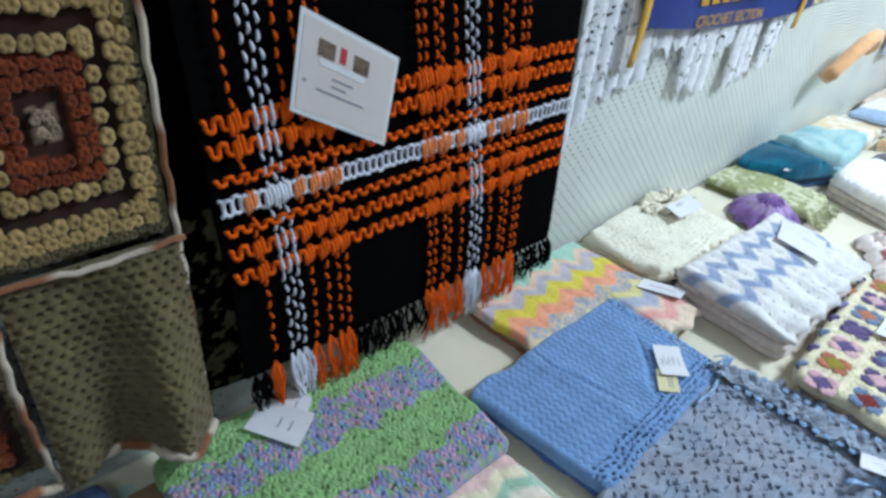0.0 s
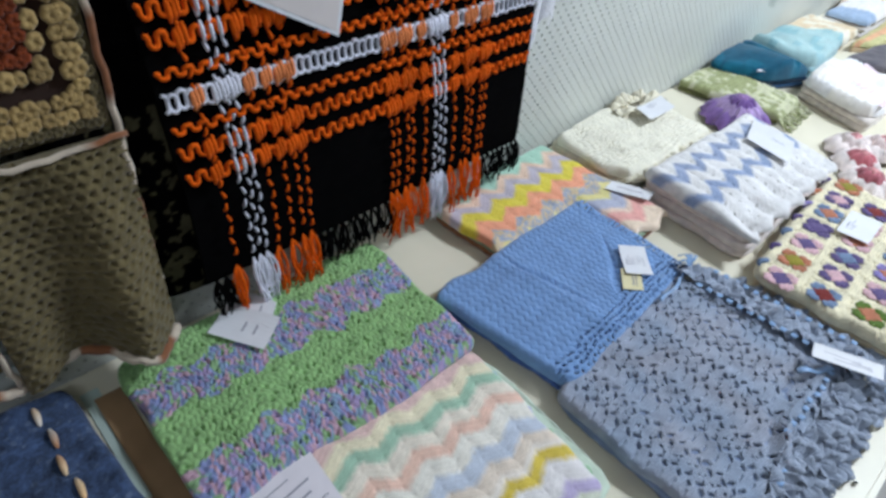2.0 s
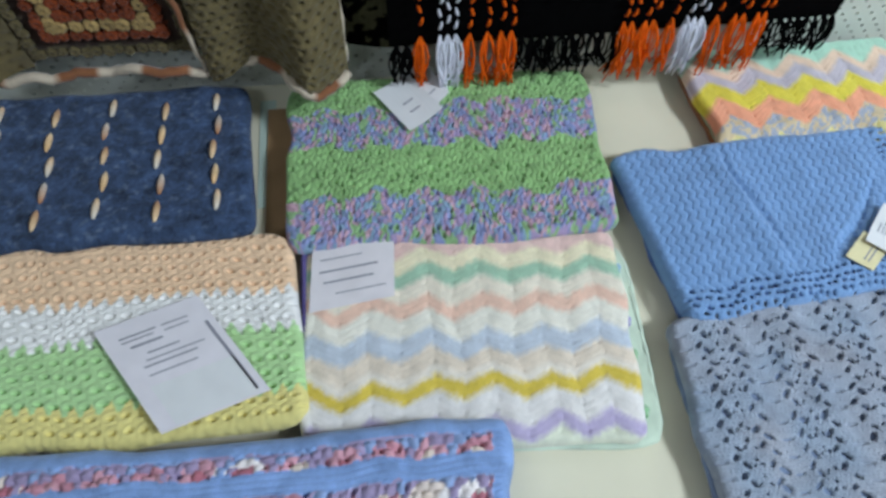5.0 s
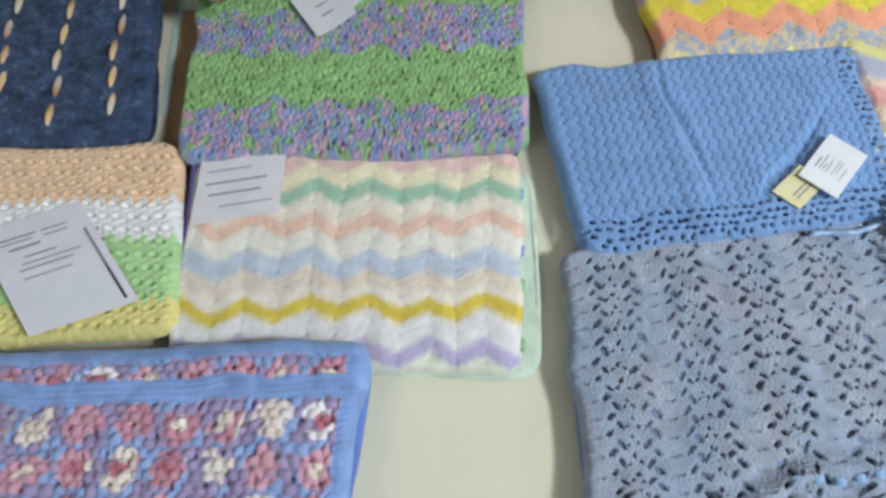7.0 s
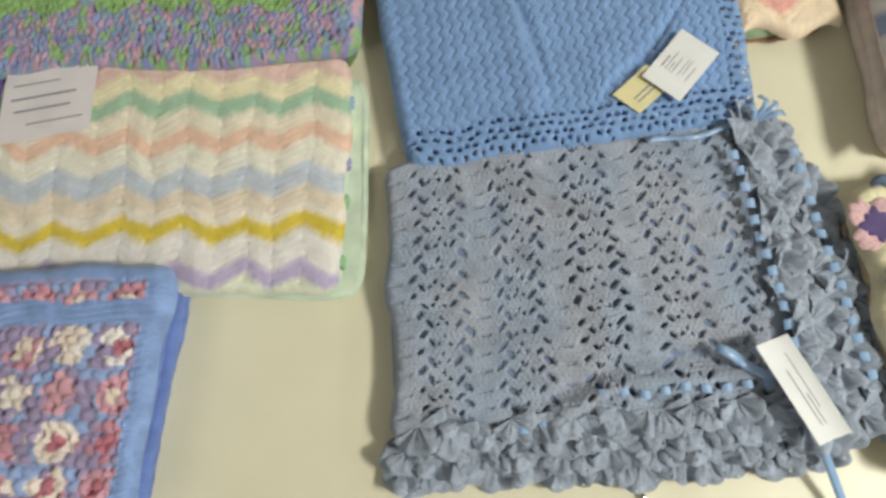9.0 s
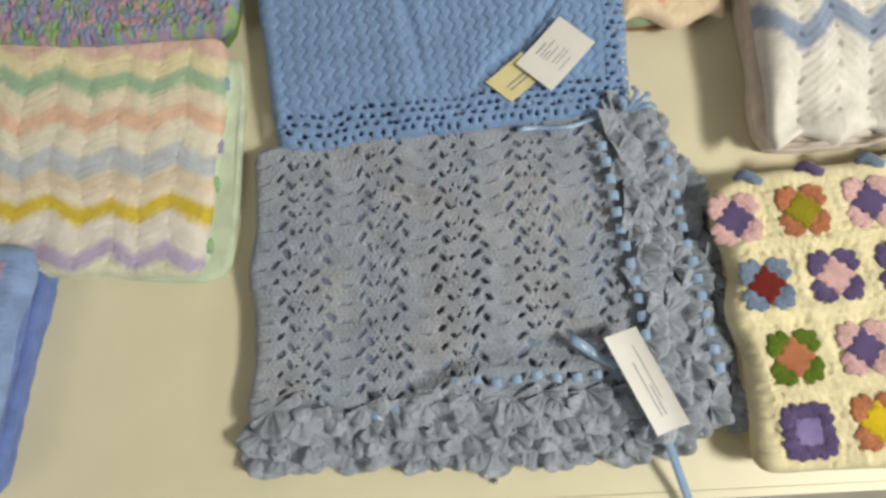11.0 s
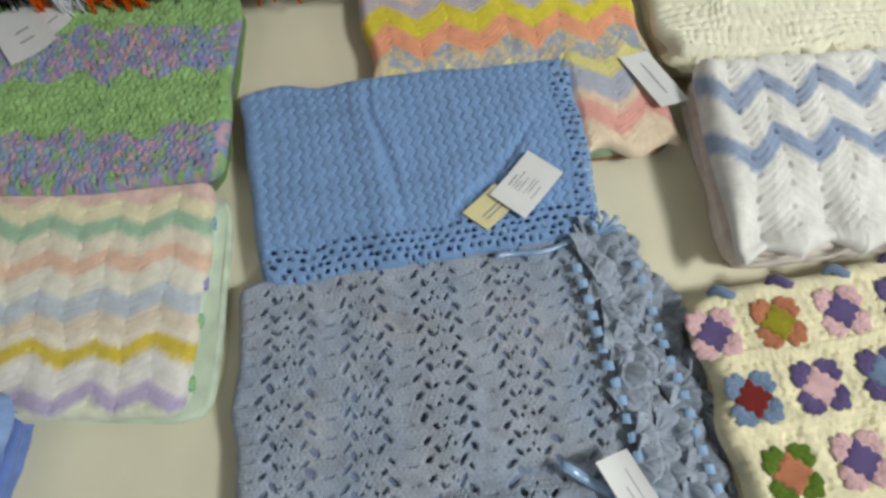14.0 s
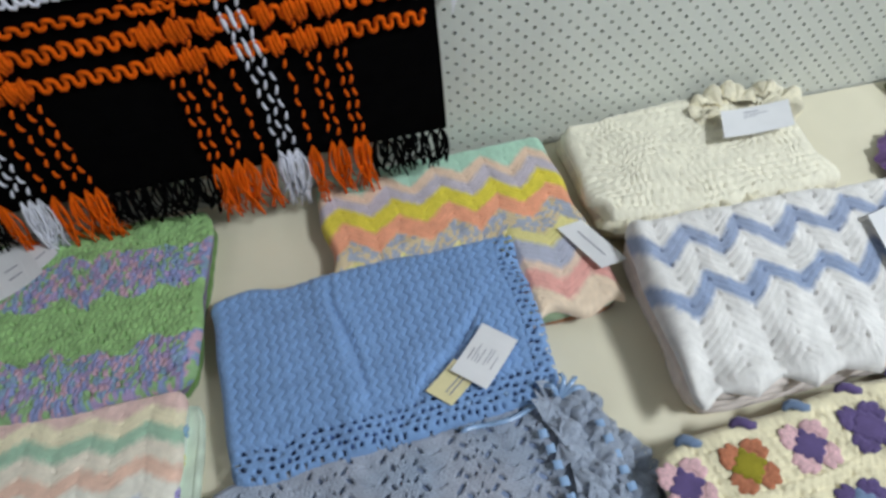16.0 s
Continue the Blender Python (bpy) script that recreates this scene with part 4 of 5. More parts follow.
blanket("charcoal_scarf", "folded charcoal knitted scarf", [(2.78, -0.255), (3.05, -0.28), (3.05, -0.42), (2.80, -0.40)], 0.80, 3, 0.006,
        bumpy(0.01, 0.003), mottled(srgb(0.34, 0.33, 0.36), srgb(0.40, 0.38, 0.40), 0.03, 8), srgb(0.34, 0.32, 0.34), WOOL, 99)
blanket("cream_shawl", "cream folded shawl further along the table", [(2.80, -0.012), (3.10, -0.012), (3.14, -0.18), (2.96, -0.20)], 0.795, 2, 0.006,
        bumpy(0.015, 0.004), mottled(srgb(0.93, 0.90, 0.82), srgb(0.88, 0.80, 0.66), 0.04, 9), srgb(0.85, 0.78, 0.66), SOFT, 101, wrinkle=0.008)
blanket("white_blue_bundle", "white baby bundle with a dusty blue band", [(3.10, -0.05), (3.36, -0.06), (3.40, -0.20), (3.14, -0.20)], 0.825, 3, 0.006,
        bumpy(0.02, 0.006), lambda u, v: np.where((u < 0.08)[..., None], srgb(0.62, 0.70, 0.80), WHITE), srgb(0.88, 0.86, 0.84), SOFT, 103, wrinkle=0.014)
blanket("orange_olive_throw", "beige throw with orange and olive stripes", [(2.98, -0.21), (3.60, -0.20), (3.60, -0.40), (3.06, -0.27)], 0.785, 2, 0.006,
        bumpy(0.014, 0.004), lambda u, v: bands(v, [(0.03, srgb(0.78, 0.74, 0.52)), (0.07, srgb(0.88, 0.68, 0.52)), (9, srgb(0.80, 0.78, 0.56))]), srgb(0.8, 0.7, 0.55), WOOL, 105)
blanket("beige_throw", "beige folded throw by the pegboard", [(3.35, -0.02), (3.95, -0.02), (3.95, -0.17), (3.42, -0.17)], 0.81, 3, 0.007,
        bumpy(0.014, 0.004), mottled(srgb(0.84, 0.74, 0.62), srgb(0.88, 0.80, 0.72), 0.04, 12), srgb(0.78, 0.66, 0.55), WOOL, 107, wrinkle=0.01)
blanket("mauve_shawl", "folded mauve and pink shawl", [(3.72, -0.03), (4.2, -0.03), (4.2, -0.2), (3.8, -0.22)], 0.86, 4, 0.007,
        bumpy(0.014, 0.004), mottled(srgb(0.72, 0.45, 0.58), srgb(0.80, 0.56, 0.64), 0.04, 13), srgb(0.62, 0.36, 0.5), WOOL, 109, wrinkle=0.01)


def rosette(name, label, category, cx, cy, rings, colours, z0=TABLE, seed=0):
    """A frilled crochet rosette of several rings."""
    t = thing(name, label, category)
    for k, (r0, r1, z, waves) in enumerate(rings):
        n, m = waves * 10, 6
        s, q = np.meshgrid(np.linspace(0, 1, n), np.linspace(0, 1, m))
        a = s * 2 * math.pi
        r = r0 + (r1 - r0) * q + 0.003 * q * np.sin(a * waves * 2)
        x, y = cx + r * np.cos(a), cy + r * np.sin(a)
        zz = z0 + 0.006 + z * (1 - 0.9 * q ** 3.5) + 0.0045 * q * np.sin(a * waves) + 0.004 * rnd(np.floor(s * n / 3), np.floor(q * 4), seed)
        c = colours[k % len(colours)] * np.ones(x.shape + (3,)) * (0.8 + 0.4 * rnd(np.floor(s * n / 4), np.floor(q * 3), seed + k))[..., None]
        link_mesh("frill", np.c_[x.ravel(), y.ravel(), zz.ravel()], quad_grid(n, m), WOOL, t, "", c.reshape(-1, 3))
    return t


rosette("purple_doily", "ruffled purple and lilac crochet rosette", "doily", 2.155, -0.215,
        [(0.020, 0.092, 0.040, 13), (0.012, 0.074, 0.055, 11), (0.006, 0.052, 0.066, 8), (0.0, 0.030, 0.072, 5)], [srgb(0.52, 0.40, 0.64), srgb(0.70, 0.60, 0.78), srgb(0.46, 0.34, 0.58), srgb(0.66, 0.52, 0.74)])
for k, (cx, cy, col) in enumerate(((2.27, -0.475, srgb(0.92, 0.86, 0.84)), (2.20, -0.52, srgb(0.75, 0.42, 0.45)), (2.13, -0.565, srgb(0.70, 0.40, 0.44)), (2.33, -0.53, srgb(0.90, 0.82, 0.80)))):
    rosette("rose_frill", "white and dusty rose ruffled crochet flower", "crochet flower", cx, cy, [(0.012, 0.06, 0.03, 7), (0.005, 0.04, 0.045, 5), (0.0, 0.022, 0.05, 4)],
            [srgb(0.93, 0.88, 0.86), col, srgb(0.85, 0.60, 0.60)], seed=k)

# ---- things hanging on the pegboard ----
plaid = thing("plaid_blanket", "black woven plaid blanket with orange and white stripes, hanging fringed", "blanket")


def hanging(name, x0, x1, z0, z1, y, step, relief, colour, material, parent, label="", drape=0.012, seed=0, skew=0.0, wav=0.0):
    """A sheet hung on the wall; relief comes out towards the room. a runs right, h up."""
    nx, nz = int((x1 - x0) / step), int((z1 - z0) / step)
    a, h = np.meshgrid(np.linspace(0, x1 - x0, nx), np.linspace(0, z1 - z0, nz))
    out = drape * soft_noise(a, h * 0.3, 0.12, seed) + relief(a, h)
    x = x0 + a + skew * h
    z = z0 + h + wav * np.sin(a * 30 + seed) * np.clip(1 - h / 0.1, 0, 1)
    back = 0.006
    front = np.c_[x.ravel(), (y - out).ravel(), z.ravel()]
    rear = np.c_[x.ravel(), np.full(x.size, y + back), z.ravel()]
    q = quad_grid(nx, nz)
    rim = np.r_[np.arange(nx), np.arange(1, nz) * nx + nx - 1, np.arange(nx - 2, -1, -1) + (nz - 1) * nx, np.arange(nz - 2, 0, -1) * nx]
    r2 = np.roll(rim, -1)
    o = x.size
    c = colour(a, h).reshape(-1, 3)
    side_v = np.concatenate([front[rim], rear[rim]])
    k = len(rim)
    sf = np.c_[np.arange(k), np.arange(k) + k, np.roll(np.arange(k), -1) + k, np.roll(np.arange(k), -1)] + o
    return link_mesh(name, np.concatenate([front, side_v]), np.concatenate([q, sf]), material, parent, label, np.concatenate([c, c[rim], c[rim]]))


BLACK = srgb(0.03, 0.028, 0.03)
ORANGE = srgb(0.90, 0.38, 0.04)
PALE = srgb(0.88, 0.88, 0.92)
hanging("plaid_body", 0.742, 1.420, 0.862, 1.62, -0.020, 0.005, lambda a, h: 0.002 * knots(a, h, 0.010, 0.008)[0], lambda a, h: np.ones(a.shape + (3,)) * BLACK, DARK, plaid, drape=0.006)


# woven rows: loops of yarn running across
for z, col, hgt, rad, step in ((1.262, ORANGE, 0.016, 0.0034, 0.0200), (1.230, ORANGE, 0.016, 0.0034, 0.0200), (1.190, ORANGE, 0.009, 0.0030, 0.0200), (1.156, PALE, 0.025, 0.0034, 0.0230),
                               (1.119, ORANGE, 0.009, 0.0030, 0.0200), (1.087, ORANGE, 0.016, 0.0034, 0.0200), (1.049, ORANGE, 0.015, 0.0034, 0.0200),
                               (1.47, ORANGE, 0.016, 0.0034, 0.0200), (1.52, PALE, 0.025, 0.0034, 0.0230)):
    n = int(round(0.668 / step))
    q = np.linspace(0, n, n * 10)
    across = 0.745 + (q + 0.09 * np.sin(4 * math.pi * q)) * step
    loop = np.sign(np.cos(2 * math.pi * q)) * np.abs(np.cos(2 * math.pi * q)) ** 0.9
    path = np.c_[across, -0.0315 - 0.003 * np.abs(loop), z + hgt / 2 * loop + 0.0012 * np.sin(q * 1.7)]
    lines = [path]
    if col is PALE:
        lines.append(np.c_[across, -0.0315 - 0.003 * np.abs(loop), z - 0.42 * hgt * loop])
        rad = 0.0027
    strands("woven_stripe", lines, rad, col, ACRYLIC, plaid, "white yarn row" if col is PALE else "orange yarn row")

CHAINS = [(x, ORANGE) for x in (0.785, 0.854, 0.878, 0.897, 0.912, 1.072, 1.084, 1.104, 1.115, 1.142, 1.210, 1.241, 1.254, 1.278, 1.290)]
CHAINS += [(x, PALE) for x in (0.812, 0.823, 0.834, 1.164, 1.175, 1.186)]
dash_meshes = {}
for big in (True, False):
    v0, f0 = tubes([[((0.5 - s) * 0.004, -0.0035 * math.sin(math.pi * s), (0.0130 if big else 0.0118) * s) for s in np.linspace(0, 1, 5)]], 0.0024 if big else 0.0026, 5, True)
    seedling = link_mesh("stitch", v0, f0, ACRYLIC, plaid, "", PALE if big else ORANGE)
    seedling.location = (1.164 if big else 1.142, -0.031, 0.876)
    dash_meshes[big] = seedling.data
for x, col in CHAINS:
    big = col is PALE
    upper, z, k = [], 0.896 + 0.010 * (round(x * 1000) % 2), 0
    while z < 1.60:
        xx = x + 0.0012 * math.sin(k * 2.3 + x * 50)
        if z < 1.21:
            ob = new("stitch", dash_meshes[big])
            ob.parent = plaid
            ob.location, ob.scale = (xx, -0.031, z), (1 if k % 2 else -1, 1, 1)
        else:
            upper.append([(xx + (0.002 if k % 2 else -0.002) * (0.5 - s), -0.031 - 0.0035 * math.sin(math.pi * s), z + 0.0125 * s) for s in np.linspace(0, 1, 5)])
        z += 0.0205 if big else 0.0195
        k += 1
    tagged(strands("stitched_line", upper, 0.0024 if big else 0.0026, col, ACRYLIC, plaid, taper=True), kind="stuff")
# dense stitches where lines and rows cross
for x, col in CHAINS:
    for z in (1.262, 1.230, 1.156, 1.087, 1.049):
        cc = col
        if z == 1.156 and col is ORANGE:
            cc = srgb(0.93, 0.56, 0.34)
        paths = [[(x + 0.005 * o + 0.0008 * math.sin(o * 3 + z * 90), -0.0345 - 0.002 * math.sin(math.pi * s), z - 0.014 + 0.026 * s + 0.003 * o) for s in np.linspace(0, 1, 4)] for o in ((0,) if col is PALE and z != 1.156 else (-1, 0, 1))]
        strands("crossing_stitch", paths, 0.0028 if col is PALE and z != 1.156 else 0.0038, cc, ACRYLIC, plaid, taper=True)


def tassel(x, z, length, col, parent, k, y=-0.03, rad=0.0017, count=9, spread=0.010):
    rs = random.Random(k)
    paths = []
    for i in range(count):
        dx, dy = rs.uniform(-spread, spread), rs.uniform(-0.012, 0.010)
        ln = length * rs.uniform(0.75, 1.1)
        bend = rs.uniform(-0.011, 0.011)
        paths.append([(x + dx * s ** 0.8 + bend * math.sin(4.4 * s), y - 0.012 * math.sin(2.2 * s) + dy * s, z - ln * s) for s in np.linspace(0, 1, 7)])
    return strands("tassel", paths, rad, col, ACRYLIC if col is not BLACK else DARK, parent, sides=4)


for k in range(46):
    x = 0.752 + k * 0.0146
    near = min(CHAINS, key=lambda q: abs(q[0] - x))
    if abs(near[0] - x) > 0.011:
        tassel(x, 0.872, 0.058, BLACK, plaid, 200 + k, rad=0.0016, count=8)
for k, (x, col) in enumerate(CHAINS):
    tassel(x, 0.884, 0.092, col, plaid, k, rad=0.0016 if col is PALE else 0.0015, count=8 if col is PALE else 11, spread=0.007)


def hang_askew(x, y, z):
    """The plaid leans out from the wall towards its fringe and drifts sideways as it falls."""
    return x + np.minimum(0.06 + 0.15 * (x - 0.76), 0.125 - 0.48 * (x - 1.19)) * (1.15 - np.maximum(z, 0.99)), y - 0.030 * np.clip((1.35 - z) / 0.45, 0, 1), z + 0.018 * (x - 1.09)


for ob in plaid.children:
    if ob.data.users > 1:
        ob.location = [float(q) for q in hang_askew(*ob.location)]
    else:
        co = np.empty(len(ob.data.vertices) * 3, np.float32)
        ob.data.vertices.foreach_get("co", co)
        co = co.reshape(-1, 3)
        co = np.stack(hang_askew(co[:, 0], co[:, 1], co[:, 2]), 1)
        ob.data.vertices.foreach_set("co", co.astype(np.float32).ravel())

# brown granny panel blanket with fold
brown = thing("brown_granny_blanket", "brown crochet blanket with granny squares and plain panels, hanging", "blanket")
TAUPE = srgb(0.40, 0.355, 0.235)


def mesh_relief(a, h):
    return 0.002 * knots(a, h, 0.008, 0.008)[0] - 0.009 * pits(a, h, 0.0145, 0.0125, 0.0035, 0.0028, 0.5, 0.3) + 0.060 * np.exp(-((a - 0.138) / 0.040) ** 2) * np.clip(1.15 - h / 0.3, 0.1, 1) + 0.02 * np.exp(-((a - 0.02) / 0.03) ** 2) * np.clip(1.15 - h / 0.3, 0.1, 1)


hanging("plain_panel", 0.500, 0.690, 0.842, 1.135, -0.052, 0.0022, mesh_relief, lambda a, h: np.ones(a.shape + (3,)) * TAUPE * (0.85 + 0.3 * soft_noise(a, h, 0.02, 2))[..., None],
        WOOL, brown, "taupe mesh crochet panel", wav=0.016, seed=-0.53)


def ring_ground(a, h, size, rings, gather, tall_by):
    """The colours of the rounds under the clusters."""
    d = np.maximum(np.abs(a / gather - size / 2), np.abs(h / tall_by - size / 2))
    d = d + 0.004 * (soft_noise(a, h, 0.008, 15) - 0.5)
    out = np.ones(a.shape + (3,)) * rings[-1][1]
    for k in range(len(rings) - 1, -1, -1):
        r, col, _ = rings[k]
        nxt = (r + rings[k + 1][0]) / 2 if k + 1 < len(rings) else 9.0
        out[d < nxt] = CHOC if col is SAND and k < 7 else col * 0.85
    return out


def granny_square(x0, z0, size, y, parent, rings, seed=0, gather=1.0, tall_by=1.0):
    """A hanging granny square: rings of rounded treble clusters over a darker ground."""
    hanging("square_ground", x0, x0 + size * gather, z0, z0 + size * tall_by, y, 0.004, lambda a, h: 0.002 * knots(a, h, 0.008, 0.008)[0], lambda a, h: ring_ground(a, h, size, rings, gather, tall_by), WOOL, parent, drape=0.002)
    cx, cz = x0 + size * gather / 2, z0 + size * tall_by / 2
    rg = random.Random(seed)
    for k, (r, col, pitch) in enumerate(rings):
        if col is CHOC:
            continue
        n = max(1, int(round(2 * r / pitch)))
        spots = []
        for i in range(n):
            q = -r + 2 * r * (i + 0.5) / n
            spots += [(q, r), (q, -r), (r, q), (-r, q)]
        if k > 1:
            spots += [(sx * r, sz * r) for sx in (-1, 1) for sz in (-1, 1)]
        for dx, dz in spots:
            dx, dz = dx + rg.uniform(-0.0022, 0.0022), dz + rg.uniform(-0.0022, 0.0022)
            r = 0.0096 if col is SAND and pitch > 0.012 else pitch * 0.56
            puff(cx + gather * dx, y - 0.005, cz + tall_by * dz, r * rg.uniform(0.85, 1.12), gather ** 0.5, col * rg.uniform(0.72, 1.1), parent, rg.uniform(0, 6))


def puff(x, y, z, r, squeeze, col, parent, seed):
    """A rounded cluster of trebles: a low, lobed dome with a dimple where the stitches gather."""
    n, v, f, c = 20, [], [], []
    # tone darkens rim and dimple: crease shade painted into the yarn colour.
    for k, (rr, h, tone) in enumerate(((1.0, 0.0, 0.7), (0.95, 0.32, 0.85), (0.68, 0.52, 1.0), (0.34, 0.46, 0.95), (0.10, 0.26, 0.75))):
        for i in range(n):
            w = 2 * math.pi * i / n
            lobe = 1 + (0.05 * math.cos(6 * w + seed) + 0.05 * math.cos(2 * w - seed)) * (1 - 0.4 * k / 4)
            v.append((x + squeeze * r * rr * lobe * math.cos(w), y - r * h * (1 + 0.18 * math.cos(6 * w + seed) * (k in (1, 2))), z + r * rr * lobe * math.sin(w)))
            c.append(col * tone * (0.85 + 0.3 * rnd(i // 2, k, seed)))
    for k in range(4):
        f += [(k * n + i, k * n + (i + 1) % n, (k + 1) * n + (i + 1) % n, (k + 1) * n + i) for i in range(n)]
    f.append(tuple(4 * n + i for i in range(n)))
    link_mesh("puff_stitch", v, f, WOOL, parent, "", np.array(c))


RUST, CHOC, SAND = srgb(0.50, 0.22, 0.08), srgb(0.20, 0.12, 0.075), srgb(0.68, 0.57, 0.36)
R1 = [(0.008, srgb(0.64, 0.56, 0.46), 0.010), (0.022, CHOC, 0.012), (0.036, RUST, 0.013), (0.050, RUST, 0.013), (0.0655, SAND, 0.0195), (0.080, CHOC, 0.015), (0.0945, SAND, 0.0165),
      (0.1085, SAND, 0.0165), (0.1195, TAUPE, 0.013)]
R2 = [(0.012, SAND, 0.014), (0.028, RUST, 0.014), (0.043, RUST, 0.014), (0.058, SAND, 0.020), (0.073, RUST, 0.015), (0.087, CHOC, 0.015), (0.100, TAUPE, 0.014)]
granny_square(0.490, 1.146, 0.262, -0.048, brown, R1, 1, 0.74, 1.16)
granny_square(0.272, 0.872, 0.220, -0.050, brown, R2, 2)
hanging("plain_panel", 0.05, 0.488, 1.145, 1.50, -0.046, 0.006, mesh_relief, lambda a, h: np.ones(a.shape + (3,)) * TAUPE, WOOL, brown)
hanging("plain_panel", 0.05, 0.272, 0.86, 1.14, -0.046, 0.005, mesh_relief, lambda a, h: np.ones(a.shape + (3,)) * TAUPE, WOOL, brown, "taupe mesh crochet panel", wav=0.006)
BINDS = [[(0.688, -0.057, 0.84 + 0.76 * s) for s in np.linspace(0, 1, 40)], [(0.496 - 0.01 * math.sin(s * 3), -0.070, 0.85 + 0.29 * s) for s in np.linspace(0, 1, 20)],
         [(0.05 + 0.642 * s, -0.066, 1.140 + 0.003 * math.sin(s * 20)) for s in np.linspace(0, 1, 40)],
         [(0.05 + 0.45 * s, -0.064 - 0.008 * math.cos(s * 14), 0.850 + 0.004 * math.sin(s * 17) + 0.003 * math.sin(s * 43)) for s in np.linspace(0, 1, 44)],
         [(0.50 + 0.19 * s, -0.060 - 0.056 * math.exp(-((0.19 * s - 0.138) / 0.040) ** 2), 0.842 + 0.016 * math.sin(5.7 * s - 0.53) + 0.002 * math.sin(s * 40)) for s in np.linspace(0, 1, 30)]]
for k, p in enumerate(BINDS):
    p = np.array(p)
    v, f = tubes([p + 0.0015 * np.sin(np.arange(len(p))[:, None] * np.array([[2.1, 1.3, 2.7]]))], 0.0075 if k > 2 else 0.0040, 6)
    i = np.arange(len(v)) // 6
    tone = (np.sin(i * 0.55 + k) > -0.1)[:, None]
    link_mesh("variegated_seam", v, f, WOOL, brown, "white and brown variegated seam", np.where(tone, srgb(0.80, 0.74, 0.66), srgb(0.55, 0.36, 0.24)))

# dark floral granny blanket behind the plaid
floral = thing("dark_granny_blanket", "black and oatmeal granny blanket hanging behind the plaid", "blanket")
hanging("dark_ground", 0.60, 0.80, 0.825, 1.50, -0.008, 0.003, lambda a, h: 0.002 * knots(a, h, 0.01, 0.01)[0],
        lambda a, h: np.where((soft_noise(*warp(a, h, 0.01, 0.012), 0.011, 8) > 0.66)[..., None] & (h < 0.31)[..., None], srgb(0.33, 0.31, 0.23), BLACK), DARK, floral, drape=0.004, wav=0.008)


# white lace and the show banner
lace = thing("white_lace_shawl", "white lace shawl draped in points on the pegboard", "shawl")


def lace_drop(x0, x1, zb0, zb1, ztop, y, seed):
    """One hanging fold of lace: a pleated sheet of eyelets with a ragged, pointed hem."""
    n, m = int((x1 - x0) / 0.002), int((ztop - min(zb0, zb1)) / 0.0025)
    S, T = np.meshgrid(np.linspace(0, 1, n), np.linspace(0, 1, m))
    a = S * (x1 - x0)
    tip = zb0 + (zb1 - zb0) * S + 0.030 * np.abs(np.sin(S * 7 + seed)) + 0.020 * np.abs(np.sin(S * 23 + seed))
    z = ztop + (tip - ztop) * T
    pleat = 0.014 * (0.5 + 0.5 * np.sin(S * 17 + seed + 1.5 * T)) * (0.3 + 0.7 * T)
    k, r = knots(a, z, 0.007, 0.006)
    yy = y - 0.005 - pleat - 0.0018 * k
    xx = x0 + a + 0.010 * np.sin(S * 17 + seed) * T
    hole = np.maximum(pits(a, z, 0.0125, 0.0135, 0.0034, 0.0044, 0.5, 0.4, k=int(seed), keep=0.35), pits(a + 0.006, z + 0.006, 0.021, 0.0175, 0.0032, 0.0034, 0.5, 0.6, k=int(seed) + 5, keep=0.6))
    f = quad_grid(n, m)
    f = f[(hole > 0.72).ravel()[f].mean(1) < 0.5]
    tone = srgb(0.95, 0.95, 0.96) * (0.92 + 0.08 * r)[..., None]
    link_mesh("lace_fold", np.c_[xx.ravel(), yy.ravel(), z.ravel()], f, SOFT, lace, "", tone.reshape(-1, 3))


for k, (a, b, za, zb) in enumerate(((1.445, 1.56, 1.03, 1.12), (1.55, 1.68, 1.10, 1.14), (1.68, 1.85, 1.19, 1.16), (1.84, 1.96, 1.07, 1.06), (1.96, 2.06, 1.14, 1.16), (2.08, 2.18, 1.03, 1.07), (2.22, 2.32, 1.07, 1.10))):
    lace_drop(a, b, za, zb, 1.48, -0.006, k * 3.3)

banner = thing("show_banner", "royal blue satin show sash with gold lettering", "banner")
nx = 30
s, t = np.meshgrid(np.linspace(0, 1, nx), np.linspace(0, 1, 12))
bz = 1.273 - 0.030 * s - 0.022 * np.sin(math.pi * s) + t * 0.20
link_mesh("sash", np.c_[(1.615 + 0.80 * s).ravel(), (-0.034 - 0.006 * np.sin(s * 9)).ravel(), bz.ravel()], quad_grid(nx, 12), BANNER, banner)


def letters(word, x, z, y, size, lean, parent, material):
    cu = bpy.data.curves.new("lettering", "FONT")
    cu.body, cu.size, cu.extrude, cu.align_x = word, size, 0.0004, "CENTER"
    tmp = bpy.data.objects.new("lettering", cu)
    me = bpy.data.meshes.new_from_object(tmp)
    bpy.data.objects.remove(tmp)
    me.materials.append(material)
    ob = new("lettering", me)
    ob.matrix_world = pose(x, y, z, 90, lean, 0)
    ob.parent = parent
    return ob


letters("CROCHET SECTION", 1.955, 1.250, -0.0425, 0.034, 1.5, banner, GOLD)
for k in range(7):
    box_mesh("gold_bar", 1.80 + 0.045 * k, 1.83 + 0.045 * k, -0.0425, -0.041, 1.298, 1.322, GOLD, banner)
for x, zb, w in ((1.592, 1.20, 0.026), (2.33, 1.195, 0.03)):
    p = [(x + 0.006 * math.sin(3 * q), -0.040 - 0.004 * math.sin(5 * q), zb + (1.50 - zb) * q) for q in np.linspace(0, 1, 14)]
    ribbon("gold_ribbon", p, w, GOLD, banner, "gold ribbon tail", up=(0, -1, 0))
